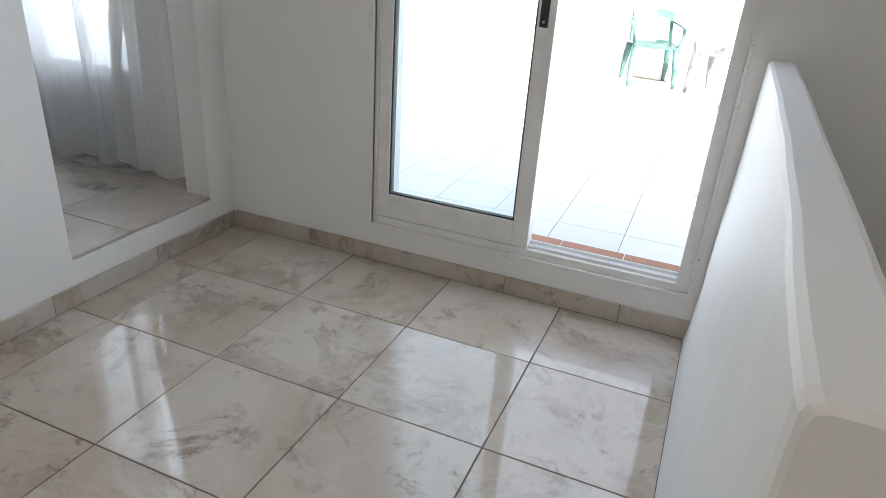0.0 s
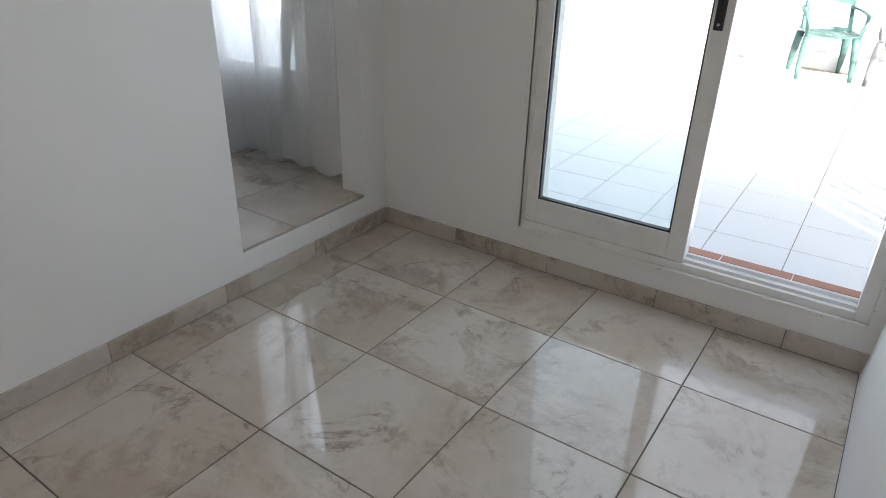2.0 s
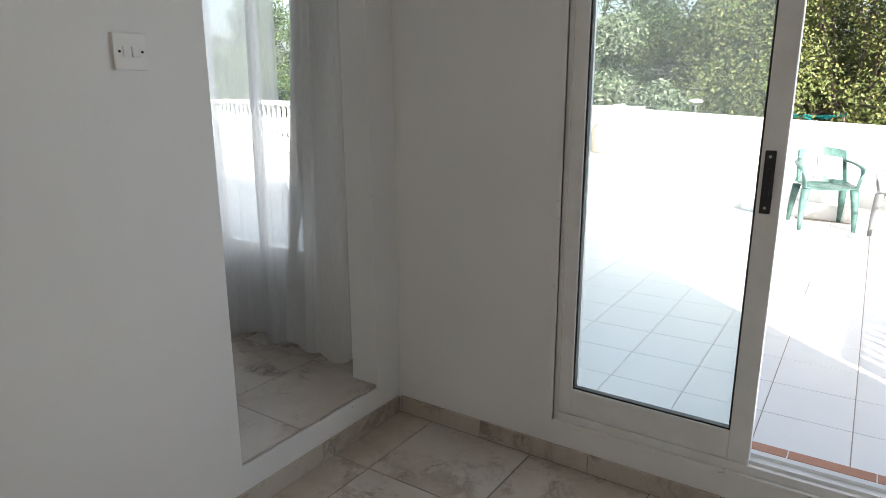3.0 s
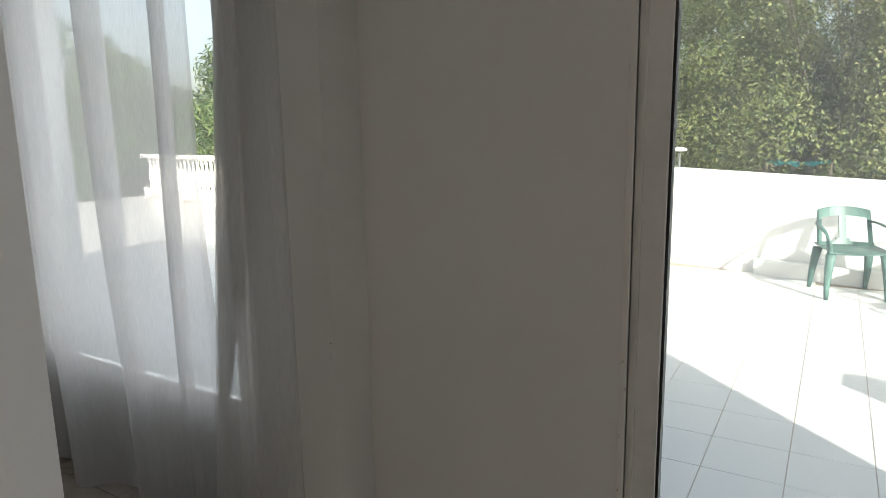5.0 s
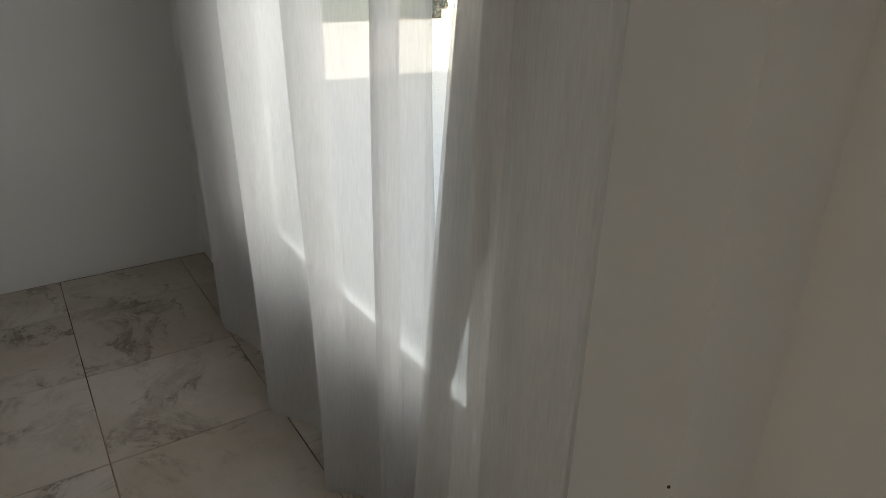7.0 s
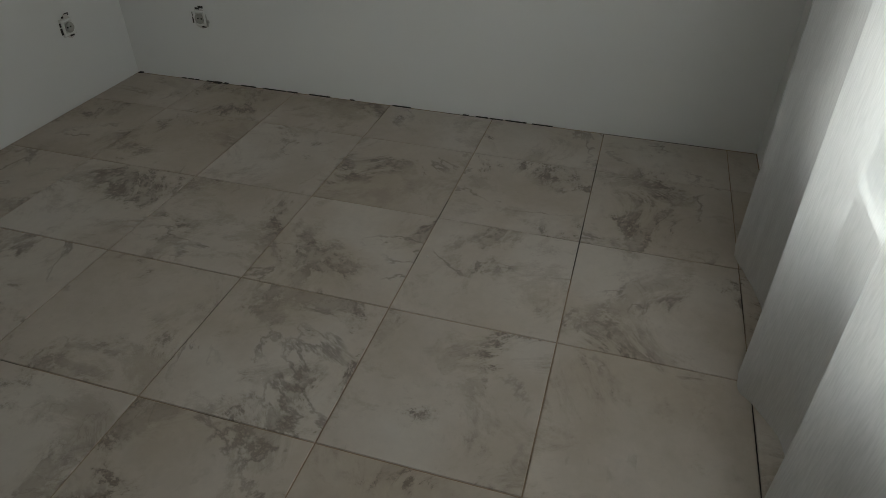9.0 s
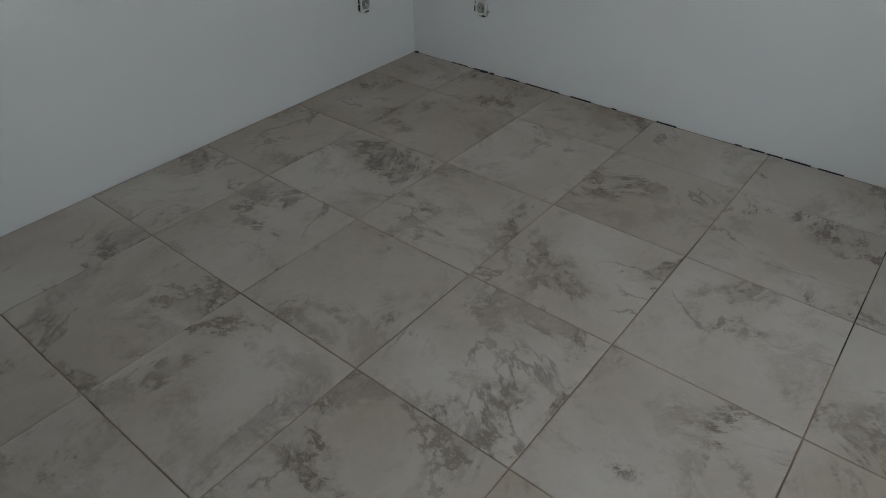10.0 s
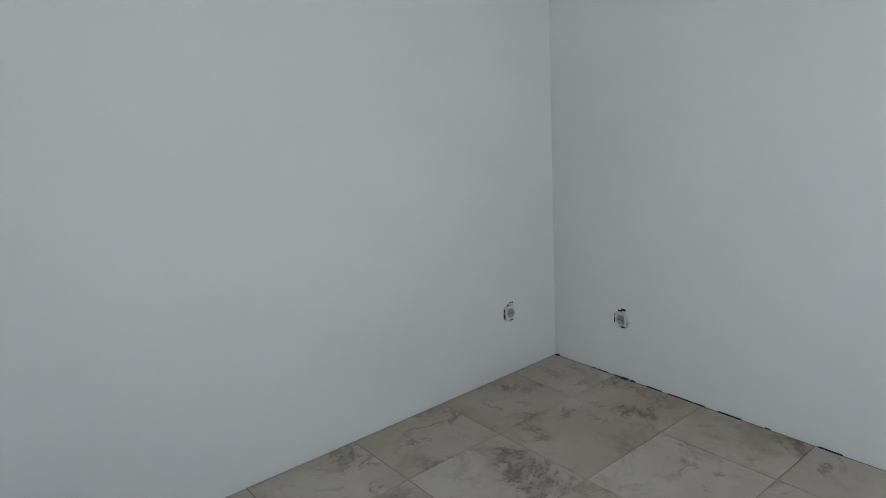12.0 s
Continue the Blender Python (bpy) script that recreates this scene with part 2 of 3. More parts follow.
def thing(name, label, category, at=(0, 0, 0), turn=0, group="", kind=""):
    ob = new(name)
    ob.matrix_world = pose(*at, 0, 0, turn)
    return tagged(ob, label, category, group, kind)


def structure(name, bm, mat, label, category):
    return tagged(part(name, bm, mat), label, category, kind="structure")


def slab(bm, us, vs, solid, make, t0, t1):
    """A wall cut along the lines us and vs: solid(u, v) tells which cells stand; make(u, v, t) places a corner."""
    cells = {(i, j) for i in range(len(us) - 1) for j in range(len(vs) - 1) if solid((us[i] + us[i + 1]) / 2, (vs[j] + vs[j + 1]) / 2)}
    memo = {}

    def vert(i, j, t):
        if (i, j, t) not in memo:
            memo[i, j, t] = bm.verts.new(make(us[i], vs[j], t))
        return memo[i, j, t]

    for i, j in cells:
        for t in (t0, t1):
            bm.faces.new([vert(i, j, t), vert(i + 1, j, t), vert(i + 1, j + 1, t), vert(i, j + 1, t)])
        for (di, dj), (a, b) in (((-1, 0), ((i, j), (i, j + 1))), ((1, 0), ((i + 1, j), (i + 1, j + 1))), ((0, -1), ((i, j), (i + 1, j))), ((0, 1), ((i, j + 1), (i + 1, j + 1)))):
            if (i + di, j + dj) not in cells:
                bm.faces.new([vert(*a, t0), vert(*b, t0), vert(*b, t1), vert(*a, t1)])


# ---- plan ----
FB = 0.175                      # floor level of the raised room
DOOR = (0.70, 1.945, 0.165, 2.27)   # opening of the sliding door
WIN = (-1.76, -0.425, 0.55, 2.27)   # opening of the window
GAP = (-0.827, -0.147, 2.22)    # opening between landing and room
FAR, NEAR = -2.527, -2.731       # far and near walls of the room
PART = -0.128                   # room side of the partition
TOP = 2.62

# facade, with the door and the window through it
bm = bmesh.new()
slab(bm, [-2.76, WIN[0], WIN[1], DOOR[0], DOOR[1], 3.02], [-3.2, DOOR[2], WIN[2], 2.27, 2.9],
     lambda u, v: not (DOOR[0] < u < DOOR[1] and DOOR[2] < v < DOOR[3]) and not (WIN[0] < u < WIN[1] and WIN[2] < v < WIN[3]),
     lambda u, v, t: (u, t, v), 0.0, 0.24)
structure("wall_north", bm, WALL, "white painted house wall with a glazed door and a window", "wall")
# partition between landing and room
bm = bmesh.new()
slab(bm, [-3.4, GAP[0], GAP[1], 0.0], [-0.3, FB - 0.012, GAP[2], TOP],
     lambda u, v: not (GAP[0] < u < GAP[1] and FB - 0.012 < v < GAP[2]), lambda u, v, t: (t, u, v), PART, 0.0)
bmesh.ops.bevel(bm, geom=[e for e in bm.edges if len(e.link_faces) == 2 and e.calc_face_angle(0) > 1.0 and abs(e.verts[0].co.y - e.verts[1].co.y) < 1e-4 and e.verts[0].co.y > -3.0 and e.verts[0].co.y < -0.01], offset=0.004, segments=2, affect="EDGES")
structure("wall_partition", bm, WALL, "white painted partition with a doorless opening one step up", "wall")
bm = bmesh.new()
box(bm, FAR - 0.2, NEAR - 0.2, -0.3, FAR, 0.0, TOP)
structure("wall_west", bm, WALL, "plain white painted room wall with an unfinished socket", "wall")
bm = bmesh.new()
box(bm, FAR, NEAR - 0.2, -0.3, PART, NEAR, TOP)
structure("wall_south", bm, WALL, "plain white painted room wall with an unfinished socket", "wall")
bm = bmesh.new()
box(bm, 0.0, -3.6, -3.2, 3.02, -3.4, TOP)
structure("wall_back", bm, WALL, "plain white wall closing the landing", "wall")
bm = bmesh.new()
box(bm, 2.82, -3.4, -3.2, 3.02, 0.0, TOP)
structure("wall_east", bm, WALL, "plain white wall of the stairwell", "wall")
bm = bmesh.new()
box(bm, FAR - 0.2, -3.6, TOP, 3.02, 0.24, 2.9)
structure("ceiling", bm, CEIL, "plain white painted ceiling", "ceiling")
# stair parapet with a rounded cap edge
bm = bmesh.new()
loops = []
for y in (-0.001, -0.2, -0.4, -0.6, -0.8, -1.0, -1.2, -1.4, -1.55, -1.68, -1.755, -1.772, -1.778):
    end = 0.0 if y > -1.75 else 0.002 if y > -1.76 else 0.005 if y > -1.775 else 0.010
    wob = 0.003 * math.sin(5.1 * y) + 0.002 * math.sin(11.3 * y)
    xl = 2.003 - 0.022 * max(0.0, (-y - 0.9) / 0.9) ** 1.3 + end + 0.0012 * math.sin(17 * y)
    xr, zt, foot = 2.083 - 0.006 * -y - end, 0.972 - end + 0.0015 * math.sin(8.3 * y), 1.964 + end
    prof = [(foot, -0.3), (foot + 0.002, 0.0), (foot + 0.012 + wob, 0.08), (foot + 0.020 + wob, 0.22), (0.35 * foot + 0.65 * xl + wob, 0.45), (xl - 0.004 - wob, 0.7),
            (xl, zt - 0.014), (xl + 0.004, zt - 0.004), (xl + 0.013, zt), (xr - 0.013, zt), (xr - 0.004, zt - 0.004), (xr, zt - 0.014), (xr, -0.3)]
    loops.append([bm.verts.new((x, y, z)) for x, z in prof])
for a, b in zip(loops, loops[1:]):
    for k in range(len(a)):
        j = (k + 1) % len(a)
        bm.faces.new((a[k], a[j], b[j], b[k]))
bm.faces.new(loops[0][::-1])
bm.faces.new(loops[-1])
structure("parapet_wall", bm, WALL, "low white plastered wall guarding the stairwell", "wall")


# ---- floors ----
MESHES = {}


def tile_mesh(w, d, h, mat, edge=0.0016):
    key = (round(w, 4), round(d, 4), h, mat.name)
    if key not in MESHES:
        bm = bmesh.new()
        rings = []
        for inset, z in ((0, 0), (0, h - edge), (edge * 0.4, h - edge * 0.35), (edge, h)):
            x, y = w / 2 - inset, d / 2 - inset
            rings.append([bm.verts.new(p) for p in ((-x, -y, z), (x, -y, z), (x, y, z), (-x, y, z))])
        for a, b in zip(rings, rings[1:]):
            for i in range(4):
                j = (i + 1) % 4
                bm.faces.new((a[i], a[j], b[j], b[i]))
        bm.faces.new(rings[-1])
        MESHES[key] = finish(bm, "tile", mat)
    return MESHES[key]


def lay_tiles(parent, xs, ys, z, h, mat, joint, keep=lambda x, y: True):
    for x0, x1 in zip(xs, xs[1:]):
        for y0, y1 in zip(ys, ys[1:]):
            w, d = x1 - x0 - joint, y1 - y0 - joint
            if w < 0.01 or d < 0.01 or not keep((x0 + x1) / 2, (y0 + y1) / 2):
                continue
            ob = new("tile", tile_mesh(w, d, h, mat))
            ob.parent = parent
            ob.location = ((x0 + x1) / 2, (y0 + y1) / 2, z - h + random.uniform(-0.0004, 0.0004))
            ob.rotation_euler = (random.uniform(-0.0008, 0.0008), random.uniform(-0.0008, 0.0008), 0)


def lines(start, step, low, high):
    n = [start + step * k for k in range(-60, 61)]
    return [low] + [v for v in n if low + 0.012 < v < high - 0.012] + [high]


bm = bmesh.new()
box(bm, 0.0, -3.4, -0.2, 2.02, 0.0, -0.003)
box(bm, 2.02, -3.4, -0.2, 2.82, -1.80, -0.003)
floor_1 = structure("floor_landing", bm, GROUT, "polished beige marble tile floor of the landing", "floor")
bm = bmesh.new()
box(bm, FAR, NEAR, -0.2, PART, 0.0, FB - 0.003)
box(bm, PART, GAP[0], FB - 0.012, -0.012, GAP[1], FB - 0.003)
floor_2 = structure("floor_room", bm, GROUT_TAN, "dusty beige marble tile floor, one step up", "floor")


# ---- sliding door ----
def rect_frame(bm, x0, z0, x1, z1, y0, y1, left, right, bottom, head, bev=0.003):
    box(bm, x0, y0, z0, x0 + left, y1, z1, bev)
    box(bm, x1 - right, y0, z0, x1, y1, z1, bev)
    box(bm, x0 + left, y0 + 0.001, z0, x1 - right, y1 - 0.001, z0 + bottom, bev)
    box(bm, x0 + left, y0 + 0.001, z1 - head, x1 - right, y1 - 0.001, z1, bev)


def sash(name, parent, x0, x1, z0, z1, y, stile, bottom, label, seal=None):
    bm = bmesh.new()
    rect_frame(bm, x0, z0, x1, z1, y, y + 0.035, stile, stile, bottom, 0.065)
    s = part(name, bm, ALU, parent, label)
    bm = bmesh.new()
    rect_frame(bm, x0 + stile - 0.001, z0 + bottom - 0.001, x1 - stile + 0.001, z1 - 0.064, y + 0.006, y + 0.03, 0.007, 0.007, 0.007, 0.007, 0)
    part("gasket", bm, seal or GASKET, s, "rubber glazing gasket")
    bm = bmesh.new()
    box(bm, x0 + stile + 0.004, y + 0.014, z0 + bottom + 0.004, x1 - stile - 0.004, y + 0.019, z1 - 0.068)
    g = part("pane", bm, GLASS, s, "clear glass pane with a faint green tint")
    g.visible_shadow = False
    return s


def pull(parent, x, z0, z1, y):
    bm = bmesh.new()
    box(bm, x - 0.0145, y - 0.009, z0, x + 0.0145, y, z1, 0.003)
    h = part("handle", bm, BLACK, parent, "black plastic pull handle")
    for z in (z0 + 0.017, z1 - 0.017):
        bm = bmesh.new()
        rod(bm, (x, y - 0.0105, z), (x, y - 0.008, z), 0.0045)
        part("screw", bm, STEEL, h, "steel screw head")
    bm = bmesh.new()
    box(bm, x - 0.006, y - 0.0115, z0 + 0.05, x + 0.006, y - 0.0085, z1 - 0.05, 0.002)
    part("grip", bm, BLACK, h)


door = thing("door_1", "white aluminium sliding glass door, slid half open to the terrace", "sliding door", kind="structure")
bm = bmesh.new()
rect_frame(bm, DOOR[0] - 0.002, DOOR[2], DOOR[1], DOOR[3], 0.012, 0.105, 0.018, 0.045, 0.03, 0.05)
box(bm, DOOR[0] + 0.016, 0.03, DOOR[2] + 0.029, DOOR[1] - 0.045, 0.034, DOOR[2] + 0.042)
box(bm, DOOR[0] + 0.016, 0.08, DOOR[2] + 0.029, DOOR[1] - 0.045, 0.084, DOOR[2] + 0.042)
frame_1 = part("door_frame", bm, ALU, door)
bm = bmesh.new()
rect_frame(bm, DOOR[0] - 0.016, DOOR[2] - 0.012, DOOR[1] + 0.012, DOOR[3] + 0.012, -0.004, 0.0125, 0.016, 0.013, 0.013, 0.013, 0.002)
part("sealant", bm, CAULK, door, "stained sealant round the frame")
s1 = sash("sliding_sash", door, 0.701, 1.354, DOOR[2] + 0.032, 2.235, 0.016, 0.063, 0.098, "inner sliding sash, white aluminium")
pull(s1, 1.316, 0.991, 1.170, 0.016)
sash("sliding_sash", door, 0.702, 1.349, DOOR[2] + 0.034, 2.235, 0.064, 0.040, 0.062, "outer sliding sash pushed behind the first")

window = thing("window_1", "white aluminium window with a low sill behind a sheer curtain", "window", kind="structure")
bm = bmesh.new()
rect_frame(bm, WIN[0], WIN[2], WIN[1], WIN[3], -0.012, 0.08, 0.03, 0.03, 0.03, 0.05)
part("window_frame", bm, ALU, window)
s2 = sash("sliding_sash", window, WIN[0] + 0.03, WIN[1] - 0.03, WIN[2] + 0.03, 2.22, -0.006, 0.07, 0.04, "white aluminium sash", ALU)
pull(s2, -0.493, 0.965, 1.148, -0.006)
bm = bmesh.new()
box(bm, WIN[0] + 0.003, 0.081, WIN[2] - 0.03, WIN[1] - 0.003, 0.28, WIN[2] + 0.02, 0.004)
part("window_sill", bm, OUTER, window)

# terracotta edging outside the door
bm = bmesh.new()
box(bm, DOOR[0], 0.108, -0.012, DOOR[1], 0.239, 0.156)
step = structure("door_step", bm, OUTER, "rendered doorstep edged with terracotta tiles", "step")
for k in range(5):
    ob = new("tile", tile_mesh(0.244, 0.054, 0.010, BRICK))
    ob.parent = step
    ob.location = (DOOR[0] + 0.125 + k * 0.248, 0.211, 0.157)
    tagged(ob, "terracotta edging tile")

# ---- curtains ----


def curtain(name, x0, x1, z0, z1, mat, label, folds, amp, swing, seed, parent):
    """A hanging cloth: folds of uneven width and depth that lean over one another, slacker at the hem."""
    rnd = random.Random(seed)
    ph = [rnd.uniform(0, math.tau) for _ in range(8)]
    nu, nv = int(folds * 44), 30
    bm = bmesh.new()
    grid = []
    for i in range(nu + 1):
        u = i / nu
        col = []
        for j in range(nv + 1):
            v = j / nv
            w = u + 0.035 * math.sin(math.tau * u * 1.6 + ph[0]) + 0.012 * math.sin(2.4 * v + ph[1])
            a = amp * (0.72 + 0.42 * math.sin(math.tau * u * 1.9 + ph[2])) * (1.0 - 0.25 * v + 0.12 * (1 - v) ** 4)
            s = math.sin(math.tau * folds * w + ph[3])
            c = math.cos(math.tau * folds * w + ph[3])
            fine = 0.10 * math.sin(math.tau * folds * 3.3 * w + ph[4] + 1.4 * v) + 0.05 * math.sin(math.tau * folds * 8.1 * w + ph[5] - v)
            y = a * (s + fine)
            x = x0 + u * (x1 - x0) + swing(u, v) + 1.5 * a * c * abs(c)
            z = z0 + v * (z1 - z0) + (0.010 * s + 0.012 * math.sin(7 * u + ph[6])) * (1 - v) ** 3
            col.append(bm.verts.new((x, y, z)))
        grid.append(col)
    for i in range(nu):
        for j in range(nv):
            bm.faces.new((grid[i][j], grid[i + 1][j], grid[i + 1][j + 1], grid[i][j + 1]))
    return part(name, bm, mat, parent, label, True)


def spline(pts, n):
    """A smooth line through points, n steps between each two."""
    out = []
    for i in range(len(pts) - 1):
        p0, p1, p2, p3 = pts[max(i - 1, 0)], pts[i], pts[i + 1], pts[min(i + 2, len(pts) - 1)]
        for k in range(n):
            t = k / n
            out.append(0.5 * (2 * p1 + (p2 - p0) * t + (2 * p0 - 5 * p1 + 4 * p2 - p3) * t * t + (3 * p1 - p0 - 3 * p2 + p3) * t ** 3))
    return out + [pts[-1]]


def rolled_curtain(name, z0, z1, folds, start, end, mat, label, parent):
    """A hanging cloth whose rolls lap over the cloth behind them. Each fold: its roll's place at the head and at the hem, its depth and its lap."""
    rnd = random.Random(11)
    ph = [rnd.uniform(0, math.tau) for _ in range(9)]
    bm = bmesh.new()
    rows_c = []
    nv = 44
    for j in range(nv + 1):
        v = j / nv
        z = z0 + v * (z1 - z0)
        h = min(1.0, max(0.0, (z - z0) / 1.15))
        h = h * h * (3 - 2 * h)
        pts = [Vector((start[1] + (start[0] - start[1]) * h, 0.010))]
        for k, (head, hem, depth, lap) in enumerate(folds):
            x = hem + (head - hem) * h + 0.008 * math.sin(2.6 * z + ph[k])
            d, o = depth * (1.08 - 0.08 * h), lap * (0.25 + 0.75 * h)
            nxt = folds[k + 1] if k + 1 < len(folds) else (end[0], end[1], 0, 0.02)
            gap = nxt[1] + (nxt[0] - nxt[1]) * h + nxt[3] - x
            pts += [Vector((x + o, 0.012)), Vector((x + 0.45 * o, -0.45 * d)), Vector((x, -0.92 * d)), Vector((x + (0.14 + 0.08 * h) * gap, -1.05 * d)), Vector((x + (0.30 + 0.18 * h) * gap, -0.58 * d)), Vector((x + (0.52 + 0.22 * h) * gap, -0.10 * d))]
        pts.append(Vector((end[1] + (end[0] - end[1]) * h, -0.012)))
        line = spline(pts, 9)
        n = len(line)
        row = []
        for i, q in enumerate(line):
            u = i / n
            fine = 0.0016 * math.sin(61 * u + ph[5] + 1.1 * z) + 0.0011 * math.sin(148 * u + ph[6] - 0.9 * z) + 0.0008 * math.sin(263 * u + ph[7])
            sag = (0.006 * math.sin(23 * u + ph[8]) + 0.35 * (q.y + 0.03)) * (1 - v) ** 6
            row.append(bm.verts.new((q.x + 0.4 * fine, q.y + fine, z + sag)))
        rows_c.append(row)
    for r0, r1 in zip(rows_c, rows_c[1:]):
        for i in range(len(r0) - 1):
            bm.faces.new((r0[i], r0[i + 1], r1[i + 1], r1[i]))
    return part(name, bm, mat, parent, label, True)


cur_y = -0.062
pair = thing("curtain", "white sheer floor-length curtain hung in loose folds at the window", "curtain", (0, cur_y, 0))
rolled_curtain("panel", FB + 0.016, 2.36, [(-1.93, -1.87, 0.050, 0.03), (-1.43, -1.33, 0.068, 0.055), (-1.03, -0.95, 0.058, 0.045), (-0.705, -0.69, 0.030, 0.018)],
               (-2.06, -2.15), (-0.550, -0.47), SHEER, "sheer white voile, light showing through", pair)
pair2 = thing("curtain", "denser white curtain hanging beside the window", "curtain", (0.062, cur_y - 0.058, 0))
lean = lambda v: 0.2226 * (v - 0.22)
curtain("panel", -0.563, -0.215, FB + 0.045, 2.36, SHEER_DENSE, "", 2.2, 0.008, lambda u, v: (1 - u) ** 2 * lean(v), 7, pair2)
# doubled, folded-back edge of the second panel, narrower low down
bm = bmesh.new()
strip = []
for j in range(41):
    v = j / 40
    z = FB + 0.05 + v * 2.13
    wide = 0.045 + 0.15 * (z - 0.66) if z > 0.66 else 0.045 + 0.5 * (0.66 - z)
    wide = min(wide, 0.14)
    x = -0.566 + lean(v)
    strip.append([bm.verts.new((x + wide * f, 0.014 + 0.003 * math.sin(9 * v + 5 * f), z)) for f in (0, 0.25, 0.5, 0.75, 1.0)])
for a, b in zip(strip, strip[1:]):
    for k in range(4):
        bm.faces.new((a[k], a[k + 1], b[k + 1], b[k]))
part("hem", bm, SHEER_HEM, pair2, "folded-back doubled hem", True)
rail = thing("curtain_rod", "white curtain rod above the window", "curtain rod", (0, cur_y, 2.38))
bm = bmesh.new()
rod(bm, (-2.5, 0, 0), (-0.16, 0, 0), 0.012)
part("pole", bm, ALU, rail, smooth=True)
for x in (-2.45, -1.3, -0.2):
    bm = bmesh.new()
    rod(bm, (x, 0, 0), (x, -cur_y, 0), 0.008)
    part("bracket", bm, ALU, rail)

# ---- wall fittings ----


def light_switch():
    t = thing("light_switch", "square white double rocker light switch on the wall", "light switch", (0.0, -1.052, 1.432), 90)
    bm = bmesh.new()
    box(bm, -0.044, -0.009, -0.044, 0.044, 0.0, 0.044, 0.003)
    part("plate", bm, PLASTIC_W, t)
    for x in (-0.0115, 0.0115):
        bm = bmesh.new()
        box(bm, x - 0.0095, -0.0125, -0.0135, x + 0.0095, -0.008, 0.0135, 0.0015)
        for v in bm.verts:
            if v.co.y < -0.01 and v.co.z > 0:
                v.co.y += 0.002
        part("rocker", bm, PLASTIC_W, t)
    for x in (-0.030, 0.030):
        bm = bmesh.new()
        rod(bm, (x, -0.0095, 0), (x, -0.0085, 0), 0.0035)
        part("screw", bm, HOLE, t, "dark recessed screw")


light_switch()


def ceiling_lamp(at):
    t = thing("ceiling_light", "round opal ceiling light with a warm bulb over the landing", "ceiling light", at)
    bm = bmesh.new()
    lathe(bm, [(0.13, -0.03), (0.135, -0.015), (0.135, 0.0)], seg=24)
    part("base", bm, ALU, t, smooth=True)
    bm = bmesh.new()
    lathe(bm, [(0.02, -0.105), (0.07, -0.095), (0.105, -0.065), (0.12, -0.03)], seg=24)
    part("shade", bm, LAMP, t, "glowing opal glass shade", True)


LAMP = material("lit_opal_glass", (0.9, 0.85, 0.78), 0.4)
bsdf(LAMP).inputs["Emission Color"].default_value = (1.0, 0.74, 0.50, 1)
bsdf(LAMP).inputs["Emission Strength"].default_value = 12.0
ceiling_lamp((1.15, -3.0, TOP))


def socket(at, turn, seed):
    rnd = random.Random(seed)
    t = thing("wall_socket", "white socket without its cover plate in a chipped wall recess", "socket", at, turn, "unfinished sockets")
    bm = bmesh.new()
    n = 18
    ring = [bm.verts.new(((0.040 + rnd.uniform(-0.008, 0.008)) * math.cos(k * math.tau / n), -0.0015, (0.042 + rnd.uniform(-0.007, 0.01)) * math.sin(k * math.tau / n))) for k in range(n)]
    back = [bm.verts.new((v.co.x * 0.95, 0.0, v.co.z * 0.95)) for v in ring]
    bm.faces.new(ring)
    for k in range(n):
        bm.faces.new((ring[k], ring[(k + 1) % n], back[(k + 1) % n], back[k]))
    part("recess", bm, FILLER, t, "rough filled recess in the plaster")
    for k in range(4):
        a = rnd.uniform(0, math.tau)
        bm = bmesh.new()
        x, z = 0.036 * math.cos(a), 0.043 * math.sin(a)
        box(bm, x - rnd.uniform(0.006, 0.014), -0.004, z - 0.006, x + 0.009, -0.0005, z + rnd.uniform(0.004, 0.009), 0.002)
        part("filler", bm, FILLER, t)
    bm = bmesh.new()
    rect_frame(bm, -0.028, -0.032, 0.028, 0.03, -0.010, -0.001, 0.008, 0.008, 0.008, 0.008, 0.002)
    part("mounting_frame", bm, PLASTIC_W, t)
    bm = bmesh.new()
    lathe(bm, [(0.020, 0.0), (0.0215, 0.006), (0.0205, 0.008), (0.017, 0.004), (0.016, 0.001)], seg=20)
    bmesh.ops.rotate(bm, verts=bm.verts, cent=(0, 0, 0), matrix=Matrix.Rotation(radians(90), 3, "X"))
    bmesh.ops.translate(bm, verts=bm.verts, vec=(0.002, -0.006, -0.002))
    part("insert", bm, DUSTY_PLASTIC, t, "dusty round socket insert", True)
    for x in (-0.006, 0.010):
        bm = bmesh.new()
        rod(bm, (x, -0.0095, -0.002), (x, -0.0068, -0.002), 0.0032)
        part("pin_hole", bm, HOLE, t)
    for x, z, w, h in ((0.012, 0.046, 0.012, 0.005), (-0.006, 0.039, 0.010, 0.004), (-0.034, -0.012, 0.005, 0.013), (-0.033, 0.014, 0.004, 0.008), (0.012, -0.037, 0.011, 0.004)):
        bm = bmesh.new()
        box(bm, x - w, -0.003, z - h, x + w, -0.0008, z + h, 0.001)
        part("chip", bm, HOLE, t, "dark chip in the plaster")


DUSTY_PLASTIC = material("dusty_socket_plastic", (0.40, 0.39, 0.36), 0.6)
for at, r in (((0.0, -0.154, 0.949), 0.0018), ((0.0, -0.300, 0.145), 0.0022), ((0.0, -1.13, 1.27), 0.0012)):
    bm = bmesh.new()
    rod(bm, (-0.001, 0, 0), (0.0008, 0, 0), r, r * 0.8, 8)
    hole = tagged(part("nail_hole", bm, HOLE), "small dark nail hole in the white wall", "nail hole", "nail holes in the wall")
    hole.location = at


